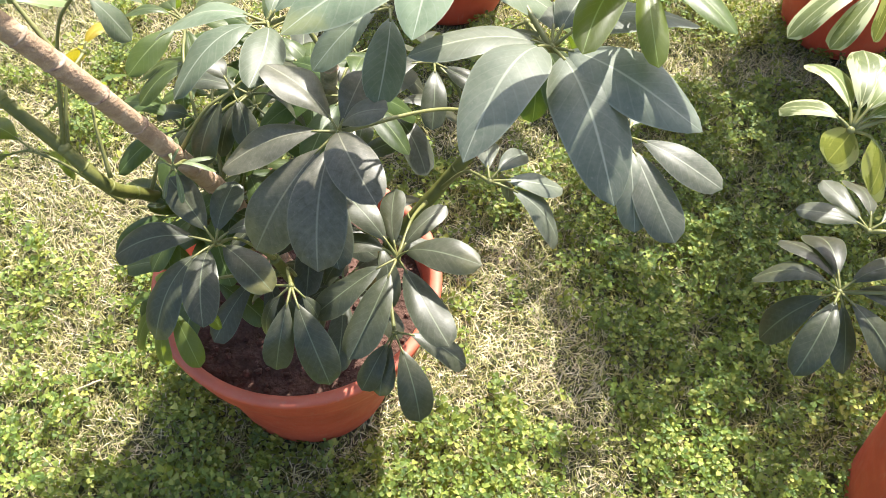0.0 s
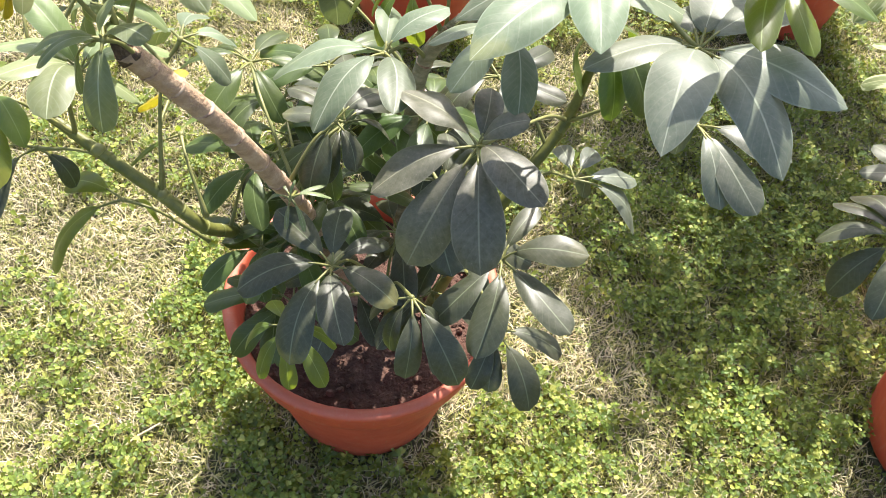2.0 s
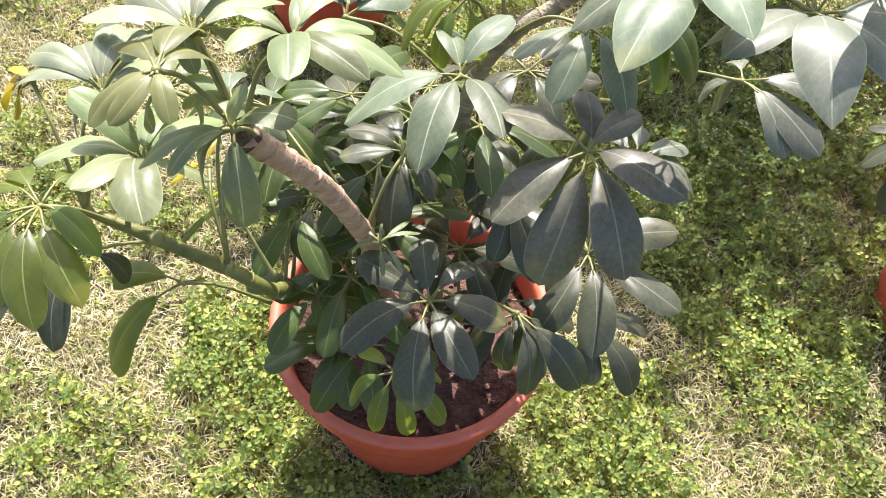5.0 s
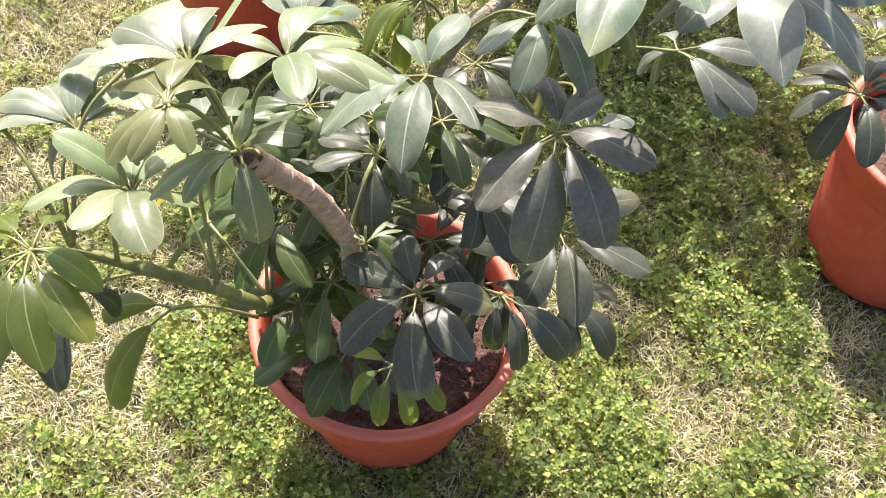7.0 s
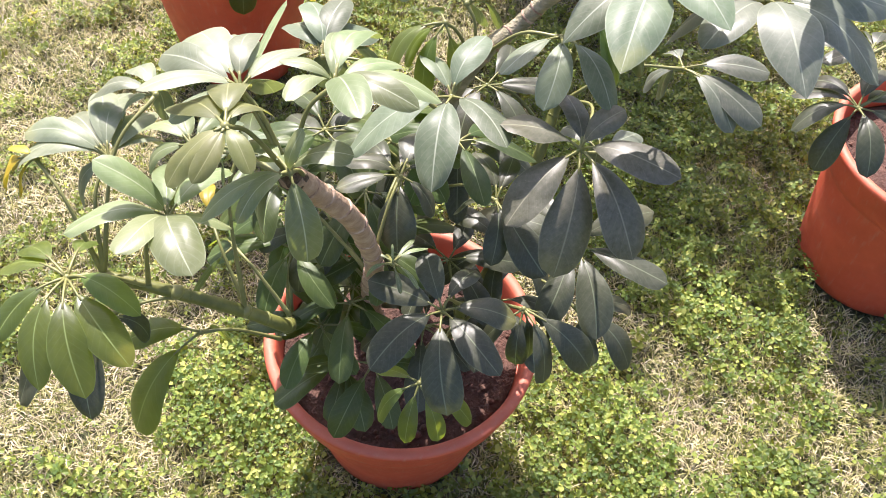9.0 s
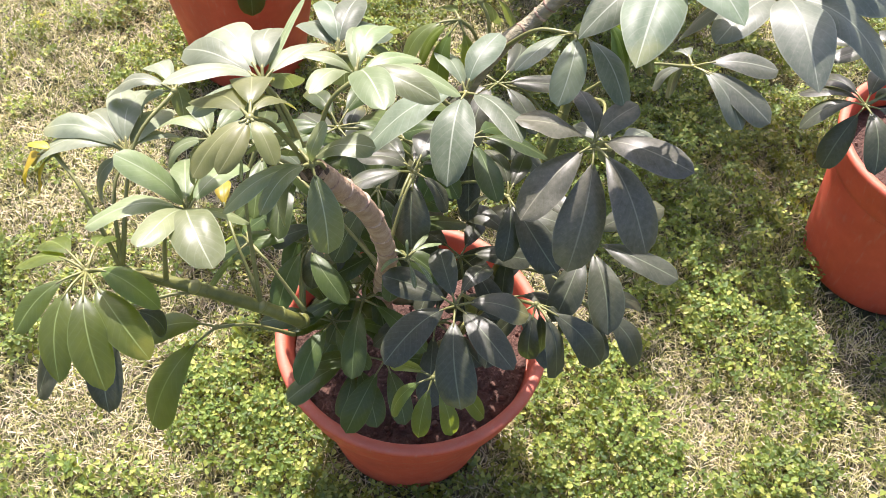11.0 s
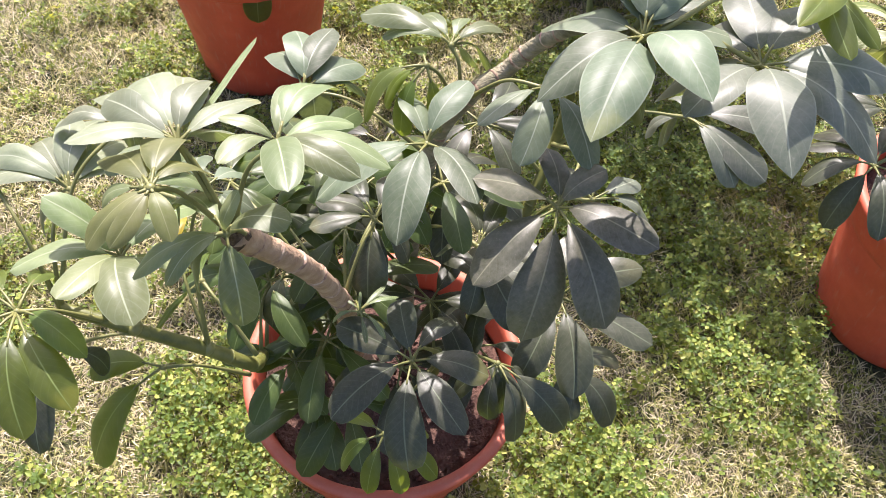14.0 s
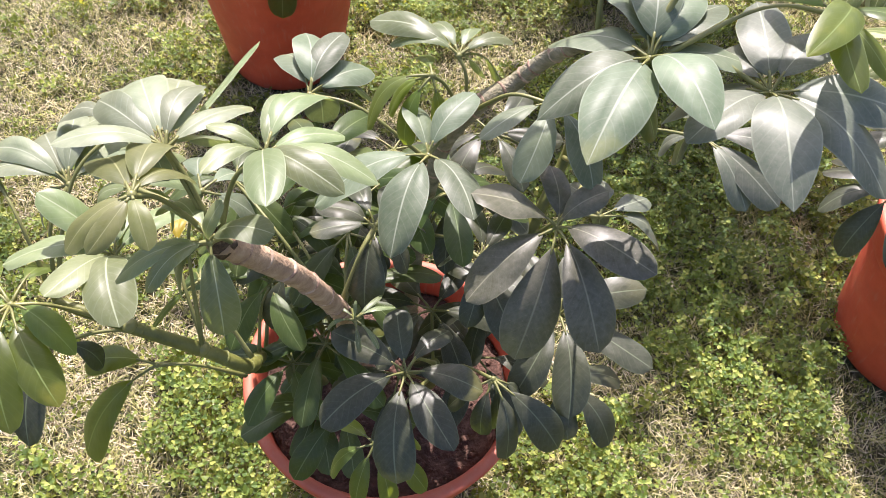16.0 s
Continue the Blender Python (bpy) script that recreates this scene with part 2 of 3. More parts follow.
def island_material(name, stops, clear, through_colour, rough=0.55):
    """Grass and clover: every blade takes its own colour."""
    m, nt, bsdf, out = material(name)
    geo = node(nt, "ShaderNodeNewGeometry")
    col = ramp(nt, geo.outputs["Random Per Island"], stops)
    patch = node(nt, "ShaderNodeTexNoise", {"Vector": geo.outputs["Position"], "Scale": 9.0, "Detail": 3.0})
    light = node(nt, "ShaderNodeMapRange", {"Value": patch.outputs["Fac"], "From Min": 0.3, "From Max": 0.7, "To Min": 0.75, "To Max": 1.25})
    hue = node(nt, "ShaderNodeHueSaturation", {"Color": col})
    nt.links.new(light.outputs[0], hue.inputs["Value"])
    nt.links.new(hue.outputs[0], bsdf.inputs["Base Color"])
    bsdf.inputs["Roughness"].default_value = rough
    thin = node(nt, "ShaderNodeBsdfTranslucent", {"Color": (*through_colour, 1)})
    both = node(nt, "ShaderNodeMixShader", {0: clear, 1: bsdf.outputs[0], 2: thin.outputs[0]})
    nt.links.new(both.outputs[0], out.inputs["Surface"])
    return m


CLOVER = island_material("clover_leaf", [(0.0, (0.024, 0.06, 0.012)), (0.4, (0.078, 0.142, 0.027)), (0.8, (0.21, 0.275, 0.052)), (1.0, (0.46, 0.46, 0.12))], 0.31, (0.62, 0.6, 0.045))
BLADE = island_material("grass_blade", [(0.0, (0.045, 0.075, 0.016)), (0.35, (0.235, 0.24, 0.055)), (0.65, (0.53, 0.475, 0.2)), (1.0, (0.78, 0.68, 0.46))], 0.25, (0.4, 0.42, 0.1))
STRAW = island_material("dry_grass", [(0.0, (0.24, 0.185, 0.1)), (0.5, (0.5, 0.42, 0.26)), (1.0, (0.75, 0.66, 0.47))], 0.14, (0.5, 0.42, 0.24))
TURF = island_material("turf_blade", [(0.0, (0.035, 0.075, 0.015)), (0.5, (0.13, 0.18, 0.04)), (0.8, (0.27, 0.28, 0.09)), (1.0, (0.5, 0.45, 0.24))], 0.25, (0.36, 0.45, 0.06))
EARTH = rough_material("lawn_ground", [(0.32, (0.045, 0.055, 0.02)), (0.48, (0.09, 0.088, 0.038)), (0.6, (0.135, 0.115, 0.06)), (0.75, (0.22, 0.18, 0.11))], 26.0, 0.95, 230.0, 1.0, 0.008)


# ---- mesh helpers ----
def part(name, bm, mat, parent=None, label="", smooth=True):
    me = bpy.data.meshes.new(name)
    bm.to_mesh(me)
    bm.free()
    if smooth:
        me.polygons.foreach_set("use_smooth", [True] * len(me.polygons))
    me.materials.append(mat)
    ob = new(name, me)
    if parent is not None:
        ob.parent = parent
    if label:
        ob["label"] = label
    return ob


def smooth_path(points, steps=6):
    """Catmull-Rom through the given points."""
    p = [Vector(q) for q in points]
    p = [2 * p[0] - p[1]] + p + [2 * p[-1] - p[-2]]
    out = []
    for i in range(1, len(p) - 2):
        for k in range(steps):
            t = k / steps
            a, b, c, d = p[i - 1], p[i], p[i + 1], p[i + 2]
            out.append(0.5 * (2 * b + (c - a) * t + (2 * a - 5 * b + 4 * c - d) * t * t + (3 * b - a - 3 * c + d) * t ** 3))
    out.append(p[-2])
    return out


def tube(bm, path, radii, sides=8, wobble=0.0, seed=0):
    rings = []
    n = len(path)
    for i, q in enumerate(path):
        d = (path[min(i + 1, n - 1)] - path[max(i - 1, 0)]).normalized()
        u = d.cross(Vector((0.31, 0.2, 0.93))).normalized()
        v = d.cross(u)
        f = i / (n - 1) * (len(radii) - 1)
        k = min(int(f), len(radii) - 2)
        r = radii[k] + (radii[k + 1] - radii[k]) * (f - k)
        ring = []
        for j in range(sides):
            a = 2 * math.pi * j / sides
            rr = r * (1 + wobble * noise.noise(Vector((i * 0.7 + seed, math.cos(a), math.sin(a)))))
            ring.append(bm.verts.new(q + u * rr * math.cos(a) + v * rr * math.sin(a)))
        rings.append(ring)
    for a, b in zip(rings, rings[1:]):
        for j in range(sides):
            bm.faces.new((a[j], a[(j + 1) % sides], b[(j + 1) % sides], b[j]))
    bm.faces.new(rings[0][::-1])
    bm.faces.new(rings[-1])


def lathe(bm, profile, sides=72):
    rings = [[bm.verts.new((r * math.cos(2 * math.pi * j / sides), r * math.sin(2 * math.pi * j / sides), z)) for j in range(sides)] for r, z in profile]
    for a, b in zip(rings, rings[1:]):
        for j in range(sides):
            bm.faces.new((a[j], a[(j + 1) % sides], b[(j + 1) % sides], b[j]))
    return rings


# ---- ground ----
def value_noise(x, y, cell, seed):
    rng = np.random.RandomState(seed)
    g = rng.rand(128, 128)
    u, v = x / cell + 40, y / cell + 40
    i, j = np.floor(u).astype(int), np.floor(v).astype(int)
    fu, fv = u - i, v - j
    fu, fv = fu * fu * (3 - 2 * fu), fv * fv * (3 - 2 * fv)
    i, j = i % 127, j % 127
    return (g[i, j] * (1 - fu) + g[i + 1, j] * fu) * (1 - fv) + (g[i, j + 1] * (1 - fu) + g[i + 1, j + 1] * fu) * fv


# patches of the lawn: x, y, radius, and how much greener (+) or drier (-) the turf is there
PATCHES = [
    (0.46, 0.74, 0.22, 0.42), (0.44, 0.46, 0.14, 0.3), (0.16, 0.43, 0.12, 0.25), (-0.3, 0.62, 0.14, 0.2), (-0.12, 0.42, 0.16, 0.08),
    (0.32, 0.3, 0.13, -0.5), (0.2, 0.63, 0.08, -0.45), (0.36, 0.98, 0.1, -0.35), (-0.47, 0.6, 0.12, -0.25), (-0.36, 0.5, 0.06, -0.25),
    (0.52, 0.33, 0.08, -0.4), (-0.84, 0.86, 0.16, -0.7), (-0.58, 0.8, 0.2, -0.12), (-0.4, 1.3, 0.4, -0.14), (-0.1, 1.7, 0.5, -0.12), (0.75, 0.8, 0.25, 0.3), (0.25, 0.85, 0.12, 0.2), (0.3, 0.52, 0.1, -0.2), (0.05, 0.4, 0.13, 0.3),
    (-0.27, 0.39, 0.09, 0.45), (-0.69, 0.66, 0.1, -0.4), (-0.55, 0.8, 0.06, -0.3),
]


def greenness(x, y):
    g = 0.5 + 0.75 * (value_noise(x, y, 0.11, 3) - 0.5) + 0.5 * (value_noise(x, y, 0.04, 5) - 0.5) + 0.3 * (value_noise(x, y, 0.35, 8) - 0.5)
    for px, py, r, amount in PATCHES:
        g = g + amount * np.exp(-((x - px) ** 2 + (y - py) ** 2) / (r * r))
    return np.clip(g, 0, 1)


def height(x, y):
    return 0.012 * (value_noise(x, y, 0.2, 11) - 0.5) + 0.008 * (value_noise(x, y, 0.06, 12) - 0.5)


def mesh_object(name, verts, faces_flat, sides, mat, smooth=False):
    me = bpy.data.meshes.new(name)
    n = len(faces_flat) // sides
    me.vertices.add(len(verts))
    me.vertices.foreach_set("co", np.asarray(verts, np.float32).ravel())
    me.loops.add(len(faces_flat))
    me.loops.foreach_set("vertex_index", np.asarray(faces_flat, np.int32))
    me.polygons.add(n)
    me.polygons.foreach_set("loop_start", np.arange(n, dtype=np.int32) * sides)
    me.polygons.foreach_set("use_smooth", np.full(n, smooth))
    me.update(calc_edges=True)
    me.validate()
    me.materials.append(mat)
    return new(name, me)


def build_ground():
    """One sheet: fine near the pots, coarse out to the horizon."""
    near = np.linspace(-1.2, 1.8, 151)
    nearby = np.linspace(-0.6, 2.4, 151)
    far = np.array([3.0, 6, 15, 60, 300, 2000.0])
    xs = np.concatenate([-far[::-1], near, far])
    ys = np.concatenate([-far[::-1], nearby, far])
    X, Y = np.meshgrid(xs, ys)
    Z = np.where((np.abs(X) < 2.5) & (np.abs(Y) < 2.5), height(X, Y), 0) - 0.006
    V = np.stack([X.ravel(), Y.ravel(), Z.ravel()], 1)
    nx, ny = len(xs), len(ys)
    i = (np.arange(ny - 1)[:, None] * nx + np.arange(nx - 1)[None]).ravel()
    F = np.stack([i, i + 1, i + nx + 1, i + nx], 1).ravel()
    tagged(mesh_object("ground", V, F, 4, EARTH, True), "dry brown lawn soil under the turf", "ground", kind="structure")


build_ground()
POTS = {"main": (-0.125, 0.565, 0.0, 0.105), "right": (0.69, 0.385, 0.0, 0.122), "back": (0.04, 1.385, 0.0, 0.1), "corner": (0.78, 1.345, 0.0, 0.102)}
AREA = (-1.0, 1.45, 0.02, 2.2)


def scatter(rng, n, keep, area=AREA):
    x = rng.uniform(area[0], area[1], n)
    y = rng.uniform(area[2], area[3], n)
    ok = rng.rand(n) < keep(x, y)
    for px, py, _, r in POTS.values():
        ok &= (x - px) ** 2 + (y - py) ** 2 > (r + 0.002) ** 2
    return x[ok], y[ok]


def build_blades(name, n, keep, long, wide, lean, mat, seed, label, area=AREA):
    """Grass blades: strips of two bent segments with a pointed end."""
    rng = np.random.RandomState(seed)
    x, y = scatter(rng, n, keep, area)
    k = len(x)
    z = np.where((np.abs(x) < 2.5) & (np.abs(y) < 2.5), height(x, y), 0) - 0.006
    a = rng.uniform(0, 2 * math.pi, k)
    L = long * rng.uniform(0.5, 1.3, k)
    w = wide * rng.uniform(0.6, 1.3, k)
    tilt = np.clip(rng.normal(lean, 0.28, k), 0.05, 1.5)
    bend = tilt + rng.uniform(0.1, 0.6, k)
    dx, dy = np.cos(a), np.sin(a)
    b = a + rng.normal(math.pi / 2, 0.35, k)
    sx, sy = np.cos(b) * w / 2, np.sin(b) * w / 2
    p0 = np.stack([x, y, z], 1)
    p1 = p0 + np.stack([dx * np.sin(tilt), dy * np.sin(tilt), np.cos(tilt)], 1) * (L * 0.55)[:, None]
    p2 = p1 + np.stack([dx * np.sin(bend), dy * np.sin(bend), np.maximum(np.cos(bend), -0.15)], 1) * (L * 0.45)[:, None]
    s = np.stack([sx, sy, np.zeros(k)], 1)
    V = np.stack([p0 - s, p0 + s, p1 + s * 0.9, p1 - s * 0.9, p2], 1).reshape(-1, 3)
    o = (np.arange(k) * 5)[:, None]
    F = np.concatenate([o + np.array([[0, 1, 2]]), o + np.array([[0, 2, 3]]), o + np.array([[3, 2, 4]])], 1).ravel()
    return tagged(mesh_object(name, V, F, 3, mat), label, "grass", kind="stuff")


def build_clover(n, seed):
    """Clover: three notched, slightly folded leaflets on each stalk."""
    rng = np.random.RandomState(seed)
    x, y = scatter(rng, n, lambda x, y: np.clip((greenness(x, y) - 0.25) * 2.0, 0.04, 1) * np.clip(2.6 * value_noise(x, y, 0.034, 37) - 0.25, 0.08, 1))
    k = len(x)
    g = greenness(x, y)
    z = height(x, y) + rng.uniform(0.002, 0.018, k) * (0.4 + g) + 0.02 * value_noise(x, y, 0.034, 37) * g + 0.008 * value_noise(x, y, 0.015, 31) * g
    turn = rng.uniform(0, 2 * math.pi, k)
    size = rng.uniform(0.004, 0.0098, k)
    nx, ny = rng.normal(0, 0.42, k), rng.normal(0, 0.42, k)
    verts, faces = [], []
    # a leaflet: base, two shoulders, two lobes, notch
    shape = np.array([(0.06, 0, 0), (0.62, 0.42, 0.14), (1.02, 0.3, 0.06), (0.92, 0, 0.0), (1.02, -0.3, 0.06), (0.62, -0.42, 0.14)])
    tri = np.array([(0, 3, 1), (1, 3, 2), (0, 5, 3), (5, 4, 3)])
    for leaf in range(3):
        a = turn + leaf * 2 * math.pi / 3 + rng.normal(0, 0.12, k)
        s = size * rng.uniform(0.85, 1.15, k)
        ca, sn = np.cos(a), np.sin(a)
        px = (shape[None, :, 0] * ca[:, None] - shape[None, :, 1] * sn[:, None]) * s[:, None]
        py = (shape[None, :, 0] * sn[:, None] + shape[None, :, 1] * ca[:, None]) * s[:, None]
        pz = shape[None, :, 2] * s[:, None] * 1.3 + px * nx[:, None] + py * ny[:, None]
        verts.append(np.stack([px + x[:, None], py + y[:, None], pz + z[:, None]], 2).reshape(-1, 3))
        o = (np.arange(k) * 6)[:, None] + leaf * k * 6
        faces.append((o[:, :, None] + tri[None]).reshape(-1))
    tagged(mesh_object("clover", np.concatenate(verts), np.concatenate(faces), 3, CLOVER), "low green clover leaves growing through the lawn", "clover", kind="stuff")


build_blades("lawn_grass", 420000, lambda x, y: 0.45 + 0.4 * greenness(x, y), 0.022, 0.0017, 0.85, BLADE, 21, "short green and yellowing lawn grass")
build_blades("dry_lawn_grass", 190000, lambda x, y: np.clip(0.95 - 1.05 * greenness(x, y), 0.1, 1), 0.022, 0.0013, 1.15, STRAW, 22, "dry straw coloured grass lying in the lawn")
build_clover(122000, 23)
build_blades("surrounding_lawn", 170000, lambda x, y: np.where((x > AREA[0]) & (x < AREA[1]) & (y > AREA[2]) & (y < AREA[3]), 0.0, 0.5 + 0.5 * greenness(x, y)), 0.04, 0.008, 0.9, TURF, 25, "green and yellowing lawn around the pots", (-4.0, 4.5, -4.0, 5.5))


# ---- pots ----
def pot(place, scale, label, tall=1.0, base=1.0):
    """A tapered pot: body under a thick flared rim. base widens its foot."""
    root = tagged(new("plant_pot"), label, "plant pot", "terracotta pots on the lawn")
    root.location = place
    s, h = scale, scale * tall

    def wide(r, z):
        return r * s * (1 + (base - 1) * (1 - z / 0.2)), z * h

    bm = bmesh.new()
    rings = lathe(bm, [wide(*p) for p in ((0.088, 0.012), (0.096, 0.002), (0.1, 0.0), (0.1045, 0.0015), (0.1075, 0.007), (0.1185, 0.06), (0.1315, 0.12), (0.1415, 0.162), (0.1455, 0.179), (0.1475, 0.1855),
                                          (0.1515, 0.192), (0.149, 0.2), (0.141, 0.17), (0.128, 0.12), (0.102, 0.012))])
    bm.faces.new(rings[0])
    bm.faces.new(rings[-1][::-1])
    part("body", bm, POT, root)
    bm = bmesh.new()
    rings = lathe(bm, [(r * s, z * h) for r, z in ((0.1485, 0.1865), (0.1532, 0.187), (0.1556, 0.1895), (0.1582, 0.2), (0.1640, 0.2255), (0.1668, 0.2335), (0.1672, 0.2365), (0.1660, 0.2395), (0.1632, 0.2415), (0.1590, 0.2418),
                                                   (0.1550, 0.2408), (0.1525, 0.2375), (0.1505, 0.2280), (0.1470, 0.2000))])
    for j in range(72):
        bm.faces.new((rings[-1][j], rings[-1][(j + 1) % 72], rings[0][(j + 1) % 72], rings[0][j]))
    for v in bm.verts:
        v.co *= 1 + 0.006 * noise.noise(v.co * 9)
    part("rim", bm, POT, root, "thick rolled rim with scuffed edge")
    return root


def soil(place, scale, tall=1.0, top=0.198, crumbs=420, seed=4):
    rng = random.Random(seed)
    ob_bm = bmesh.new()
    sides, rows = 48, 16
    radius = 0.1455 * scale
    rings = []
    for i in range(rows + 1):
        r = radius * max(i, 0.3) / rows
        ring = []
        for j in range(sides):
            a = 2 * math.pi * j / sides
            p = Vector((r * math.cos(a), r * math.sin(a), 0))
            z = top * scale * tall + 0.012 * noise.noise(p * 22 + Vector((seed, 0, 0))) + 0.006 * noise.noise(p * 75)
            ring.append(ob_bm.verts.new((p.x, p.y, z)))
        rings.append(ring)
    for a, b in zip(rings, rings[1:]):
        for j in range(sides):
            ob_bm.faces.new((a[j], b[j], b[(j + 1) % sides], a[(j + 1) % sides]))
    ob_bm.faces.new(rings[0])
    bottom = [ob_bm.verts.new((v.co.x * 0.93, v.co.y * 0.93, top * scale * tall - 0.03)) for v in rings[-1]]
    for j in range(sides):
        ob_bm.faces.new((rings[-1][j], bottom[j], bottom[(j + 1) % sides], rings[-1][(j + 1) % sides]))
    ob_bm.faces.new(bottom[::-1])
    root = tagged(new("potting_soil"), "dark moist reddish brown potting soil filling the pot", "soil")
    root.location = place
    part("soil_bed", ob_bm, SOIL, root)
    bm = bmesh.new()
    for _ in range(crumbs):
        r, a = radius * 0.94 * math.sqrt(rng.random()), rng.uniform(0, 6.283)
        p = Vector((r * math.cos(a), r * math.sin(a), 0))
        size = 0.0016 + 0.0042 * rng.random() ** 3
        z = top * scale * tall + 0.012 * noise.noise(p * 22 + Vector((seed, 0, 0))) + 0.006 * noise.noise(p * 75) + size * 0.4
        made = bmesh.ops.create_icosphere(bm, subdivisions=1, radius=size, matrix=Matrix.Translation((p.x, p.y, z)) @ pose(0, 0, 0, rng.uniform(0, 360), rng.uniform(0, 360), 0) @ Matrix.Diagonal((1, rng.uniform(0.6, 1), rng.uniform(0.5, 0.9), 1)))
        for v in made["verts"]:
            v.co += Vector((rng.uniform(-1, 1), rng.uniform(-1, 1), rng.uniform(-1, 1))) * size * 0.18
    tagged(part("crumb_layer", bm, CRUMB, root, "loose crumbs of soil", False), kind="stuff")
    return root


pot((-0.125, 0.565, 0), 1.0, "terracotta red plastic pot with thick rim standing on the lawn")
soil((-0.125, 0.565, 0), 1.0)
pot((0.695, 0.39, 0), 0.97, "terracotta red plastic pot in the shade of its plant", 1.15, 1.17)
soil((0.695, 0.39, 0), 0.97, 1.15, seed=7, crumbs=60)
pot((0.04, 1.385, 0), 0.98, "terracotta red plastic pot standing apart on the sunny lawn", 1.35)
soil((0.04, 1.385, 0), 0.98, 1.35, seed=9, crumbs=30)
pot((0.78, 1.345, 0), 0.98, "terracotta red plastic pot half hidden behind foliage", 1.35)
soil((0.78, 1.345, 0), 0.98, 1.35, seed=12, crumbs=30)


# ---- plants ----
class Plant:
    root, branches = None, []


def plant(place, label):
    Plant.root = tagged(new("umbrella_plant"), label, "plant", "potted umbrella plants")
    Plant.root.location = place
    Plant.branches = []
    return Plant.root


def local(p):
    return Vector(p) - Vector(Plant.root.location)


def branch(points, radii, mat, name="branch", label="", scars=0, seed=0):
    """A stem through the points (in the world), with rings where leaves once sat."""
    path = smooth_path([local(p) for p in points], 10)
    bm = bmesh.new()
    fine = []
    for a, b in zip(path, path[1:]):
        fine += [a, (a + b) / 2]
    fine.append(path[-1])
    n = len(fine)
    tube(bm, fine, radii, 14, 0.05, seed)
    ob = part(name, bm, mat, Plant.root, label)
    Plant.branches += fine
    rng = random.Random(seed)
    for i in range(scars):
        at = int((i + 0.5 + rng.uniform(-0.3, 0.3)) / scars * (n - 2)) + 1
        d = (fine[min(at + 1, n - 1)] - fine[at - 1]).normalized()
        f = at / (n - 1) * (len(radii) - 1)
        k = min(int(f), len(radii) - 2)
        r = radii[k] + (radii[k + 1] - radii[k]) * (f - k)
        bm = bmesh.new()
        d = (d + Vector((rng.uniform(-0.2, 0.2), rng.uniform(-0.2, 0.2), rng.uniform(-0.2, 0.2)))).normalized()
        tube(bm, [fine[at] - d * 0.0016, fine[at] - d * 0.0006, fine[at] + d * 0.0006, fine[at] + d * 0.0016], [r * 0.97, r * 1.09, r * 1.07, r * 0.97], 14, 0.16, seed + i)
        part("leaf_scar", bm, SCAR if mat in (BARK, GREY_BARK) else GREEN_STEM, ob)
    return ob


def leaflet(hub, azimuth, elevation, length, ratio, point, base, stalk, mat, rng):
    az, el = radians(azimuth), radians(elevation)
    chord = Vector((math.cos(az) * math.cos(el), math.sin(az) * math.cos(el), math.sin(el)))
    side = Vector((-math.sin(az), math.cos(az), 0))
    up = chord.cross(side)
    roll = rng.uniform(-0.28, 0.28)
    side, up = side * math.cos(roll) + up * math.sin(roll), up * math.cos(roll) - side * math.sin(roll)
    bow = length * (rng.uniform(0.09, 0.23) if ratio > 0.1 else -0.04)
    fold = rng.uniform(0.12, 0.4)
    twist = rng.uniform(-0.25, 0.25)
    wave, ripple = rng.uniform(0, 6.28), rng.uniform(0.05, 0.13)
    sweep = length * rng.uniform(-0.06, 0.06)
    along, across = 16, 8
    top = (base / (base + point)) ** base * (point / (base + point)) ** point

    def spine(t):
        return hub + chord * (length * t) + up * (bow * 4 * t * (1 - t) * (0.75 + 0.5 * (1 - t))) + side * (sweep * 4 * t * (1 - t))

    bm = bmesh.new()
    uv = bm.loops.layers.uv.new("UVMap")
    rows, at = [], {}
    for i in range(along + 1):
        s = i / along
        t = stalk + (1 - stalk) * s
        c = spine(t)
        w = length * (1 - stalk) * ratio * 0.5 * (max(s, 0.0) ** base * max(1 - s, 0.0) ** point) / top
        w = max(w, 0.0007 if i < along else 0.0002)
        tw = twist * s
        sd = side * math.cos(tw) + up * math.sin(tw)
        nm = up * math.cos(tw) - side * math.sin(tw)
        row = []
        for j in range(across + 1):
            v = j / across * 2 - 1
            lift = fold * abs(v) - (0.2 + 0.7 * fold) * v * v + ripple * math.sin(wave + s * 8 + v * 2) * abs(v)
            q = bm.verts.new(c + sd * (w * v) + nm * (w * lift))
            at[q] = (s, j / across)
            row.append(q)
        rows.append(row)
    for a, b in zip(rows, rows[1:]):
        for j in range(across):
            f = bm.faces.new((a[j], b[j], b[j + 1], a[j + 1]))
            for loop in f.loops:
                loop[uv].uv = at[loop.vert]
    return part("leaflet", bm, mat), [spine(stalk * k / 3) for k in range(5)]


COUNT = [0]


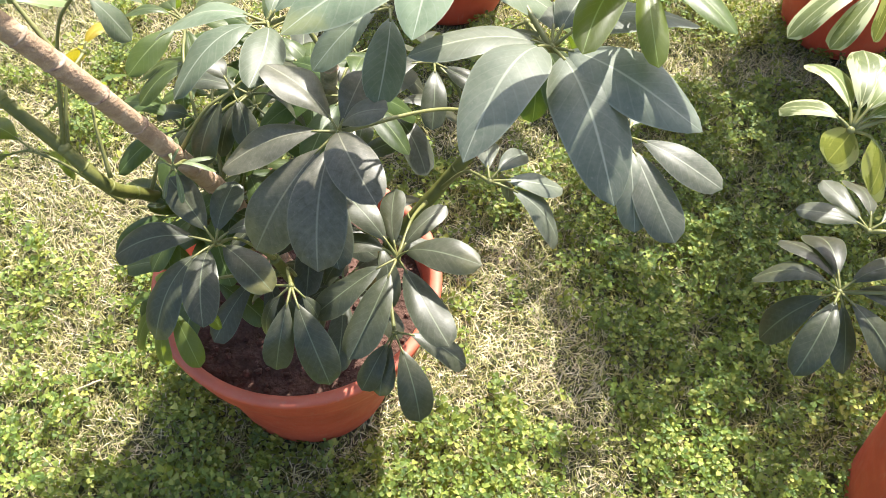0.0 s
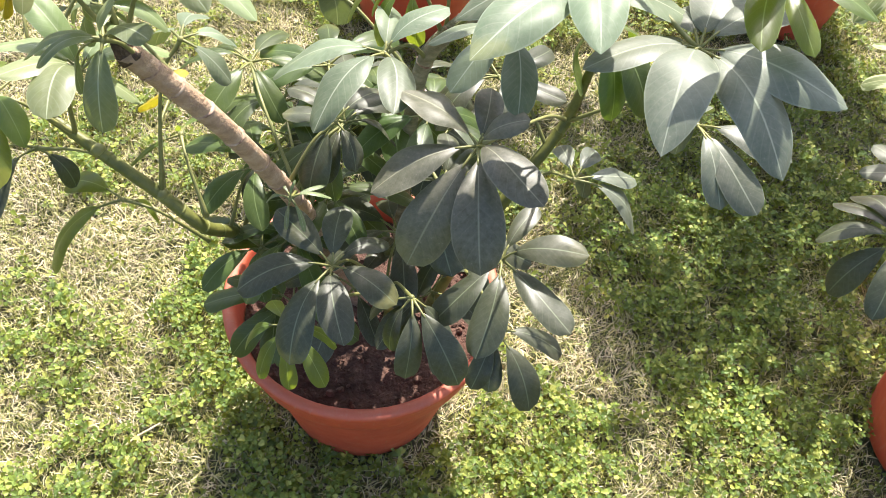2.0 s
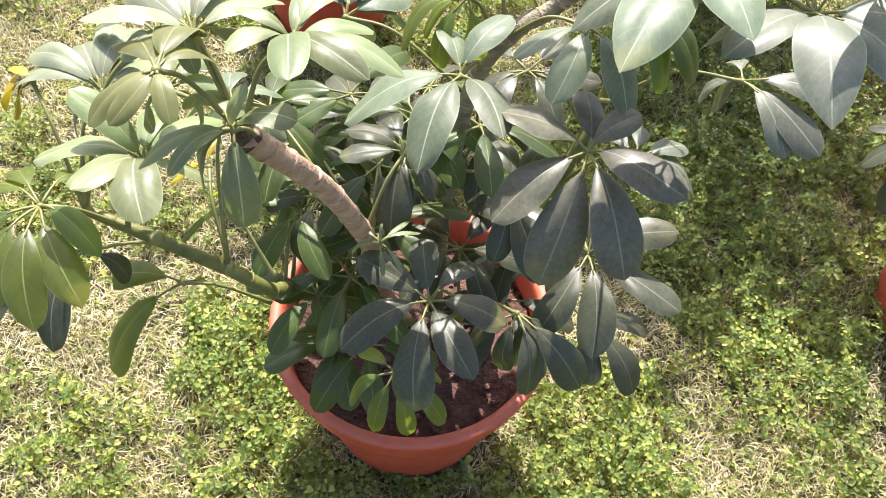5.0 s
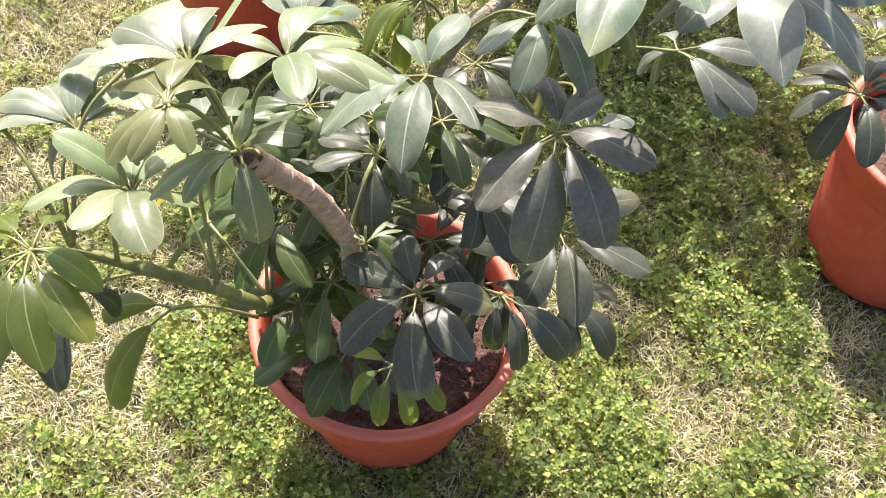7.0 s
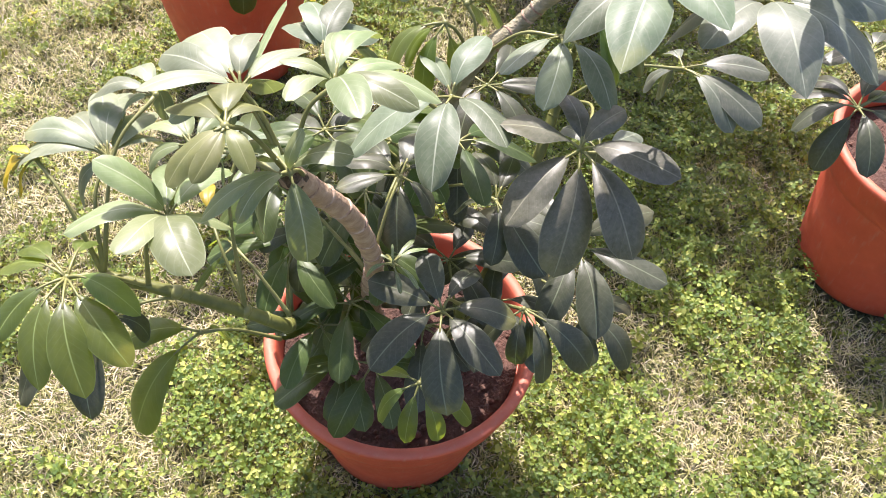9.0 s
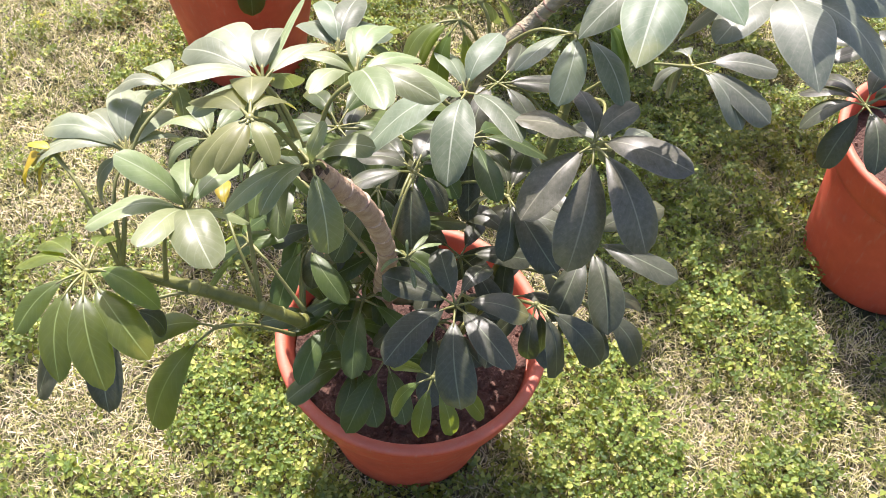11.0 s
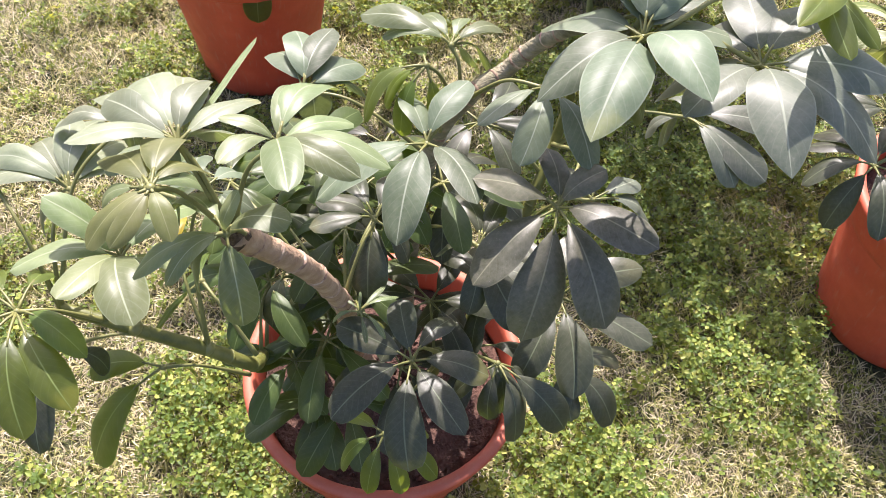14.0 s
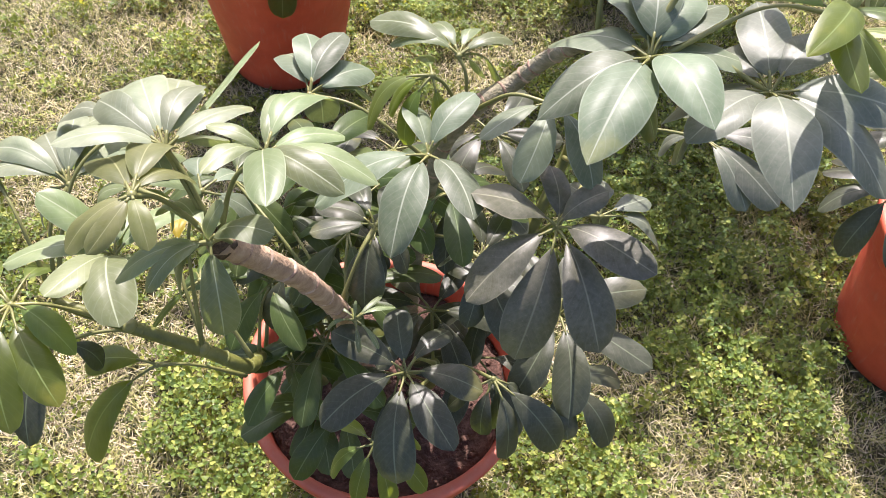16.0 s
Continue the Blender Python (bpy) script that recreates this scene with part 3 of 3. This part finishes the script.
def whorl(place, leaves, tone="dark", ratio=0.46, point=0.47, base=0.85, stalk=0.17, start=None):
    """A petiole with its ring of leaflets: (azimuth, elevation, length, and for broad ones a widening) of each, seen from the hub."""
    COUNT[0] += 1
    rng = random.Random(COUNT[0] * 7 + 1)
    hub = local(place)
    if start is None:
        # the petiole springs from the nearest lower point of a branch
        start = min(Plant.branches, key=lambda q: (q - hub).length + 3 * max(0.0, q.z - hub.z + 0.05))
    else:
        start = local(start)
    gap = hub - start
    bm = bmesh.new()
    middle = start + gap * 0.55 + Vector((0, 0, min(0.03, 0.18 * gap.length))) + Vector((rng.uniform(-1, 1), rng.uniform(-1, 1), 0)) * 0.05 * gap.length
    tube(bm, smooth_path([start, middle, hub], 7), [0.0026, 0.0016, 0.0014, 0.0021], 8)
    bmesh.ops.create_icosphere(bm, subdivisions=2, radius=0.003, matrix=Matrix.Translation(hub))
    made = [leaflet(hub, azimuth, elevation, length, ratio * math.prod(broad) * rng.uniform(0.94, 1.06), point * rng.uniform(0.85, 1.2), base, stalk, LEAF[tone], rng) for azimuth, elevation, length, *broad in leaves]
    for _, path in made:
        tube(bm, path, [0.0016, 0.0011, 0.0009], 6)
    ob = part("petiole", bm, PETIOLE, Plant.root)
    for leaf, _ in made:
        leaf.parent = ob
    return ob


def filler(place, count, seed, tone="dark", droop=-18, long=0.085):
    """An inner whorl with evenly spread leaflets."""
    rng = random.Random(seed)
    base = rng.uniform(0, 360)
    leaves = [(round(base + k * 360 / count + rng.uniform(-10, 10)), round(rng.uniform(droop - 16, droop + 18)), long * rng.uniform(0.8, 1.1)) for k in range(count)]
    return whorl(place, leaves, tone, 0.4)


def random_crown(centre, radius, low, high, count, seed, tone="dark"):
    rng = random.Random(seed)
    for i in range(count):
        a = i * 2.4 + rng.uniform(-0.4, 0.4)
        z = low + (high - low) * (i + 0.5) / count
        r = radius * rng.uniform(0.5, 1.0)
        base = rng.uniform(0, 360)
        leaves = [(round(base + k * 45 + rng.uniform(-9, 9)), round(rng.uniform(-25, 5)), rng.uniform(0.08, 0.105)) for k in range(8)]
        whorl((centre[0] + r * math.cos(a), centre[1] + r * math.sin(a), z), leaves, "variegated" if i % 3 == 0 and tone == "mixed" else "dark" if tone == "mixed" else tone)


# the potted plant in the middle
plant((-0.125, 0.565, 0.19), "green umbrella plant with whorled glossy leaves and a cut brown stem")
branch([(-0.125, 0.585, 0.185), (-0.16, 0.572, 0.3), (-0.177, 0.548, 0.4), (-0.187, 0.524, 0.46), (-0.204, 0.498, 0.53), (-0.2415, 0.467, 0.64), (-0.291, 0.45, 0.73)], [0.0105, 0.0098, 0.009, 0.0085, 0.0089], BARK, "trunk", "pale brown cut stem with ringed bark", 17, 3)
bm = bmesh.new()
tip, way = local((-0.291, 0.45, 0.73)), Vector((-0.42, -0.16, 0.9)).normalized()
tube(bm, [tip - way * 0.006, tip - way * 0.001, tip + way * 0.004, tip + way * 0.008, tip + way * 0.013], [0.0089, 0.0086, 0.0068, 0.005, 0.002], 14, 0.6, 9)
part("cut_end", bm, CUT, Plant.root, "dark dried cut end of the stem")
branch([(-0.185, 0.605, 0.185), (-0.235, 0.605, 0.3), (-0.266, 0.565, 0.378), (-0.283, 0.527, 0.437), (-0.316, 0.536, 0.477), (-0.365, 0.555, 0.522), (-0.412, 0.588, 0.545)], [0.0072, 0.007, 0.0067, 0.006, 0.0048], GREEN_STEM, "branch", "green side branch", 7, 5)
for knot in ((-0.316, 0.536, 0.479), (-0.365, 0.555, 0.524)):
    bm = bmesh.new()
    bmesh.ops.create_icosphere(bm, subdivisions=3, radius=0.0062, matrix=Matrix.Translation(local(knot)) @ pose(0, 0, 0, 20, 30, 40) @ Matrix.Diagonal((1.15, 0.95, 1.1, 1)))
    for v in bm.verts:
        v.co += (v.co - local(knot)) * 0.12 * noise.noise(v.co * 150)
    part("knot", bm, PETIOLE, Plant.root, "swollen yellow green leaf node")
branch([(-0.08, 0.6, 0.185), (-0.078, 0.595, 0.4), (-0.07, 0.575, 0.58), (-0.042, 0.562, 0.645), (-0.012, 0.561, 0.659), (0.006, 0.547, 0.69), (0.014, 0.51, 0.735), (0.02, 0.46, 0.762)], [0.0085, 0.008, 0.0075, 0.0075, 0.007, 0.0065, 0.005], GREY_BARK, "branch", "grey green upper branch with old leaf scars", 14, 6)
branch([(-0.05, 0.56, 0.185), (-0.025, 0.535, 0.33), (0.012, 0.545, 0.4), (0.05, 0.565, 0.45), (0.085, 0.586, 0.495), (0.1, 0.592, 0.56)], [0.0075, 0.007, 0.0066, 0.006, 0.0045], GREEN_STEM, "branch", "green side branch", 6, 7)
branch([(-0.1, 0.55, 0.185), (-0.1, 0.51, 0.28), (-0.11, 0.48, 0.36), (-0.12, 0.465, 0.42)], [0.007, 0.006, 0.005], GREEN_STEM, "branch", "green side branch", 3, 8)
whorl((-0.162, 0.442, 0.473), [(131, 16, 0.075, 1.1), (75, 28, 0.057, 1.25), (22, 1, 0.058), (-39, -3, 0.07, 1.15), (-87, 1, 0.085), (-120, -23, 0.096), (-172, -6, 0.088)], ratio=0.46)
whorl((-0.046, 0.425, 0.642), [(143, 18, 0.072, 1.4), (-170, -19, 0.09), (-137, -42, 0.108, 0.95), (-95, -27, 0.1), (-67, 13, 0.087, 1.05), (70, 22, 0.05, 1.3), (-8, 41, 0.048, 1.3)], ratio=0.46, point=0.5, base=0.9, stalk=0.14, tone='specked', start=(0.083, 0.585, 0.5))
whorl((-0.108, 0.523, 0.652), [(-91, 7, 0.079), (-134, -13, 0.092), (171, -20, 0.1), (78, 1, 0.058), (28, 18, 0.066)], ratio=0.48, base=0.75, point=0.56, stalk=0.12, tone='sunlit')
whorl((0.02, 0.449, 0.768), [(116, -23, 0.085), (-178, -13, 0.091), (-145, -2, 0.109), (-99, 11, 0.087), (-16, -12, 0.085), (73, -8, 0.085), (58, 10, 0.085), (32, 7, 0.085), (16, 2, 0.085)], ratio=0.48, point=0.75, base=0.7, stalk=0.12, tone='sunlit')
whorl((0.088, 0.396, 0.756), [(-120, -2, 0.102, 0.95), (-70, -15, 0.104), (-37, 0, 0.101, 0.92), (-169, 2, 0.086), (132, -42, 0.085), (58, 2, 0.095), (14, 2, 0.093), (83, -26, 0.085)], ratio=0.48, point=0.72, base=0.7, stalk=0.12, tone='dusty')
whorl((0.185, 0.514, 0.556), [(-85, -21, 0.084), (-66, -17, 0.1), (-35, 0, 0.091), (54, -28, 0.058), (96, -75, 0.058), (117, -54, 0.058)], ratio=0.42, tone='dusty', start=(0.085, 0.586, 0.495))
whorl((0.095, 0.578, 0.62), [(156, -88, 0.08), (-76, -55, 0.085), (-50, -42, 0.091), (13, -45, 0.08)], tone='deep', ratio=0.48)
whorl((-0.014, 0.502, 0.69), [(-178, -9, 0.064), (-138, -16, 0.072), (-93, -15, 0.078)], ratio=0.45, tone='sunlit')
whorl((0.134, 0.409, 0.800), [(-149, 16, 0.089), (-120, 2, 0.079), (-86, -11, 0.061), (-50, 5, 0.066), (40, 5, 0.08), (85, 0, 0.075), (140, 0, 0.06)], tone='fresh', ratio=0.33, base=0.75, point=0.6, stalk=0.12, start=(0.03, 0.45, 0.765))
whorl((-0.08, 0.576, 0.681), [(174, -39, 0.071), (-156, -59, 0.064), (-82, -65, 0.055), (77, -24, 0.05), (165, -49, 0.053)], tone='fresh', ratio=0.4)
whorl((-0.051, 0.586, 0.683), [(126, 0, 0.084), (88, -13, 0.06), (12, -12, 0.06), (4, -21, 0.06), (26, -53, 0.06), (-6, -48, 0.06), (50, -22, 0.06), (136, -6, 0.06)], tone='light', ratio=0.31, stalk=0.1)
whorl((-0.158, 0.655, 0.62), [(43, 9, 0.075), (87, -12, 0.075), (20, -13, 0.075), (9, -34, 0.075), (54, -65, 0.075), (71, 4, 0.075)], ratio=0.5, base=0.65, stalk=0.12, tone='sunlit')
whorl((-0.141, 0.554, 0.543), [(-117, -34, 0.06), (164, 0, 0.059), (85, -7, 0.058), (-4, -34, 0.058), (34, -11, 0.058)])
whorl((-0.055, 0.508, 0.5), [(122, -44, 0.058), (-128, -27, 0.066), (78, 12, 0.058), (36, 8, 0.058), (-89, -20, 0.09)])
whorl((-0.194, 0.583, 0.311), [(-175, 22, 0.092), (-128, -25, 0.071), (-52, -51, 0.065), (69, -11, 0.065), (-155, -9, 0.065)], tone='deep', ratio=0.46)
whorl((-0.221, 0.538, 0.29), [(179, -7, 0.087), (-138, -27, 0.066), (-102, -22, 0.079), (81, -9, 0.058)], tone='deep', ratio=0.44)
whorl((-0.207, 0.41, 0.429), [(173, -43, 0.059), (-142, -52, 0.064), (-95, -51, 0.064), (-56, -36, 0.068), (108, -29, 0.058), (-7, -40, 0.058)], tone='fresh', ratio=0.36)
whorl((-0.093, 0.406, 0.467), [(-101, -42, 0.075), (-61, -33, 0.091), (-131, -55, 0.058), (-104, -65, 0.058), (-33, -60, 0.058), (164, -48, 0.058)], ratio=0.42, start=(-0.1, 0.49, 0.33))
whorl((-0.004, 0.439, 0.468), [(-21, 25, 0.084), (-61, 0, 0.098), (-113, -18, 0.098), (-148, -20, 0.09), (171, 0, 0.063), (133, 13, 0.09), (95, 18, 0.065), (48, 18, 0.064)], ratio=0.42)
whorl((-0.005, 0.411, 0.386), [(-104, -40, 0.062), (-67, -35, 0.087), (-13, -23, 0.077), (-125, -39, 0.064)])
whorl((0.074, 0.503, 0.502), [(-15, -41, 0.095), (10, -16, 0.073), (52, -11, 0.058), (90, -13, 0.058), (40, -61, 0.058)], tone='dusty', ratio=0.42, start=(0.03, 0.555, 0.42))
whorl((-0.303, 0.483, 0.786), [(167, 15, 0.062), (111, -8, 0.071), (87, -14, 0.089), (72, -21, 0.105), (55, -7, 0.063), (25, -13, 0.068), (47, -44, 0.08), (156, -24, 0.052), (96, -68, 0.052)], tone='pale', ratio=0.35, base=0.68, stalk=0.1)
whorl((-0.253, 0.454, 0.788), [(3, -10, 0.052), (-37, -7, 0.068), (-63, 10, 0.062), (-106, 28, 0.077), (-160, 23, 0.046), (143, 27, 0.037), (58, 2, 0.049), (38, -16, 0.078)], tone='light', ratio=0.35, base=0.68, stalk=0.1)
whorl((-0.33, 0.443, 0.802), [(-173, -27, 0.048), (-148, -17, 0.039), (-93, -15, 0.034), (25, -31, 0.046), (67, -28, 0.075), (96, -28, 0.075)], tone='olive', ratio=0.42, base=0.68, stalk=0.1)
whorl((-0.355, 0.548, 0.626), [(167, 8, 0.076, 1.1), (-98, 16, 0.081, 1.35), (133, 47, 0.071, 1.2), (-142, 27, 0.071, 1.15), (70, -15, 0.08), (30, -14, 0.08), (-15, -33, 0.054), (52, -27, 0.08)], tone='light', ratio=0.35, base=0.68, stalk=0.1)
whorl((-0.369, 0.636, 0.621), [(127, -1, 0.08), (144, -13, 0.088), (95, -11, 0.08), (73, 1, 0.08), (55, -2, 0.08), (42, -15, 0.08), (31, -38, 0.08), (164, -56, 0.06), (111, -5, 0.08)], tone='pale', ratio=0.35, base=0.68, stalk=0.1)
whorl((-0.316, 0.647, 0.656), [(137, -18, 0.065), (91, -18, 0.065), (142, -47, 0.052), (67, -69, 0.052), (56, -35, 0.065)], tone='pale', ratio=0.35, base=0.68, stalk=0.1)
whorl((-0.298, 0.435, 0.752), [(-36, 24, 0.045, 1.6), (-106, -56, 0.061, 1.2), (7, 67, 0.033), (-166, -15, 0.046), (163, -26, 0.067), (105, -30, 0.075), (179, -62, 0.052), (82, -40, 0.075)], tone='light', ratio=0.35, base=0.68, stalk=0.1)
whorl((-0.439, 0.571, 0.582), [(-170, -16, 0.071), (-130, -20, 0.09), (-107, -18, 0.099), (-83, -13, 0.092), (-62, 0, 0.073), (127, -21, 0.08), (104, -22, 0.08), (55, -36, 0.08)], tone='fresh', ratio=0.42, point=0.6, stalk=0.24)
whorl((-0.425, 0.575, 0.51), [(-127, -27, 0.088), (-169, -23, 0.102), (-26, -57, 0.052)])
whorl((-0.357, 0.551, 0.457), [(151, -6, 0.067), (-171, -43, 0.121), (28, -63, 0.058)], tone='fresh', ratio=0.5, start=(-0.285, 0.545, 0.39))
whorl((-0.419, 0.668, 0.62), [(122, 0, 0.026), (48, -11, 0.02), (151, -40, 0.02), (145, -48, 0.054), (167, -60, 0.046)], tone='bud', ratio=0.5)
whorl((-0.212, 0.606, 0.45), [(-140, -49, 0.066), (-87, -43, 0.059), (153, -20, 0.059), (23, -23, 0.058)])
whorl((-0.303, 0.483, 0.786), [(54, -20, 0.179)], tone='light', ratio=0.06)
whorl((-0.194, 0.478, 0.53), [(120, 0, 0.024), (158, -30, 0.028), (60, 55, 0.018), (-4, 0, 0.036), (-70, -25, 0.032), (-105, -29, 0.028), (23, 0, 0.034)], tone='light', ratio=0.2)
whorl((-0.15, 0.535, 0.565), [(-125, -45, 0.07), (-67, -38, 0.048), (39, -4, 0.064), (139, 11, 0.054)], ratio=0.6, point=0.6)
whorl((-0.277, 0.586, 0.622), [(-15, -48, 0.058), (130, -38, 0.058), (75, -20, 0.058), (35, -33, 0.058)], tone='sunlit', ratio=0.5, start=(-0.316, 0.536, 0.48))
whorl((-0.297, 0.591, 0.501), [(-169, -29, 0.062), (66, -26, 0.058), (106, -41, 0.058)], tone='fresh', ratio=0.16, start=(-0.278, 0.526, 0.452))
whorl((-0.305, 0.614, 0.526), [(135, -45, 0.062), (67, 6, 0.039)], tone='bud', ratio=0.5)
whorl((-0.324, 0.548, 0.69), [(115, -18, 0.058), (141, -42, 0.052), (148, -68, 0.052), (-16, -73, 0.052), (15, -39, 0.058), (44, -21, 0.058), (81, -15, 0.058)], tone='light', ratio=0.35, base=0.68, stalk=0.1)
# unseen upper whorls, added to shade the leaves below
filler((0.05, 0.64, 0.95), 5, 90, "fresh", -12, 0.085)
filler((0.2, 0.53, 0.99), 4, 92, "fresh", -12, 0.075)

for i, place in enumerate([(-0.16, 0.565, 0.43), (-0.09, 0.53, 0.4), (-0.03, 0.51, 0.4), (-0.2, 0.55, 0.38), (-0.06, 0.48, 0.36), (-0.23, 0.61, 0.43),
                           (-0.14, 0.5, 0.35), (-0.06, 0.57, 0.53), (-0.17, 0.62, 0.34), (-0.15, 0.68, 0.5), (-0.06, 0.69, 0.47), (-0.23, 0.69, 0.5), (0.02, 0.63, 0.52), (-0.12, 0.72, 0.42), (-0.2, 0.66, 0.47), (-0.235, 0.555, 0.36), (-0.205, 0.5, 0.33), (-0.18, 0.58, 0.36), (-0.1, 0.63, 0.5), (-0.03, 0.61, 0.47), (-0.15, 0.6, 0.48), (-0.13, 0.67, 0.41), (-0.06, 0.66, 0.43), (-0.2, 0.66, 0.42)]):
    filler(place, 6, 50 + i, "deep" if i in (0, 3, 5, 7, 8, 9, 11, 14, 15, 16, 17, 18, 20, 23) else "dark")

# the plant at the edge, in the shade
plant((0.69, 0.385, 0.22), "bushy umbrella plant with dark and variegated glossy leaves")
branch([(0.69, 0.385, 0.2), (0.66, 0.39, 0.35), (0.6, 0.4, 0.47), (0.52, 0.41, 0.53), (0.45, 0.41, 0.56)], [0.011, 0.01, 0.008, 0.006], GREEN_STEM, "branch", "", 6, 11)
branch([(0.68, 0.4, 0.2), (0.63, 0.42, 0.42), (0.54, 0.43, 0.56), (0.44, 0.43, 0.62), (0.36, 0.44, 0.65)], [0.011, 0.01, 0.008, 0.006], GREEN_STEM, "branch", "", 6, 12)
branch([(0.71, 0.38, 0.2), (0.74, 0.37, 0.45), (0.77, 0.37, 0.65), (0.78, 0.38, 0.82)], [0.012, 0.011, 0.009, 0.007], BARK, "trunk", "", 8, 13)
whorl((0.366, 0.404, 0.5), [(152, -26, 0.073), (-168, -54, 0.082), (-122, -24, 0.081), (88, -18, 0.08), (118, -12, 0.072), (20, 6, 0.07), (0, -18, 0.088), (-44, -26, 0.08), (-80, -40, 0.07)], ratio=0.45, stalk=0.14)
whorl((0.297, 0.408, 0.688), [(144, -14, 0.049), (60, -62, 0.075), (98, -5, 0.07), (12, -57, 0.09), (73, 9, 0.07), (24, -7, 0.07), (51, 8, 0.075)], tone='variegated', ratio=0.46)
whorl((0.369, 0.423, 0.56), [(115, -2, 0.058), (161, 0, 0.058), (92, -7, 0.058), (40, -17, 0.058), (19, -8, 0.058)], ratio=0.45)
whorl((0.339, 0.522, 0.72), [(-157, -22, 0.08), (-136, -28, 0.063), (11, -76, 0.058), (5, -39, 0.058)], tone='variegated', ratio=0.36)


# further whorls out of view, added for the shade they cast
random_crown((0.84, 0.32), 0.22, 0.5, 0.95, 12, 31, "mixed")

plant((0.78, 1.345, 0.21), "umbrella plant with a wide unseen crown of green leaves, added for its shade")
branch([(0.78, 1.345, 0.2), (0.77, 1.35, 0.45), (0.74, 1.35, 0.7), (0.7, 1.34, 0.9)], [0.013, 0.012, 0.01, 0.007], BARK, "trunk", "", 8, 15)
branch([(0.79, 1.345, 0.2), (0.84, 1.36, 0.4), (0.9, 1.38, 0.62)], [0.01, 0.009, 0.006], GREEN_STEM, "branch", "", 5, 16)
# unseen crowns, spread and placed so that their shade covers the lawn
random_crown((0.8, 1.36), 0.34, 0.55, 1.0, 36, 32)
random_crown((0.69, 1.21), 0.26, 0.62, 0.95, 14, 34)

plant((0.04, 1.385, 0.21), "umbrella plant rising from the pot on the sunny lawn")
branch([(0.04, 1.385, 0.2), (0.05, 1.39, 0.45), (0.04, 1.4, 0.7), (0.03, 1.41, 0.9)], [0.013, 0.012, 0.01, 0.007], BARK, "trunk", "", 8, 17)
random_crown((0.16, 1.43), 0.2, 0.55, 0.95, 14, 33)
whorl((0.02, 1.285, 0.305), [(-118, -64, 0.11), (-30, -25, 0.08), (40, -20, 0.08), (150, -15, 0.085)], 'fresh', 0.5)


# ---- litter on the lawn ----
def dry_stalk(start, end, radius, seed, label):
    rng = random.Random(seed)
    a, z = Vector(start), Vector(end)
    side = (z - a).cross(Vector((0, 0, 1))).normalized()
    points = [a, a.lerp(z, 0.35) + side * rng.uniform(-0.003, 0.003), a.lerp(z, 0.7) + side * rng.uniform(-0.004, 0.004) + Vector((0, 0, 0.002)), z]
    bm = bmesh.new()
    tube(bm, smooth_path(points, 6), [radius, radius * 0.9, radius * 1.05, radius * 0.6], 8, 0.25, seed)
    tagged(part("dry_twig", bm, BARK if seed == 2 else STRAW), label, "twig")


dry_stalk((0.336, 0.736, 0.012), (0.364, 0.689, 0.016), 0.0018, 2, "thin brown dry twig lying on the lawn")
dry_stalk((-0.448, 0.501, 0.016), (-0.402, 0.529, 0.018), 0.0016, 3, "pale dry grass stalk lying on the lawn")
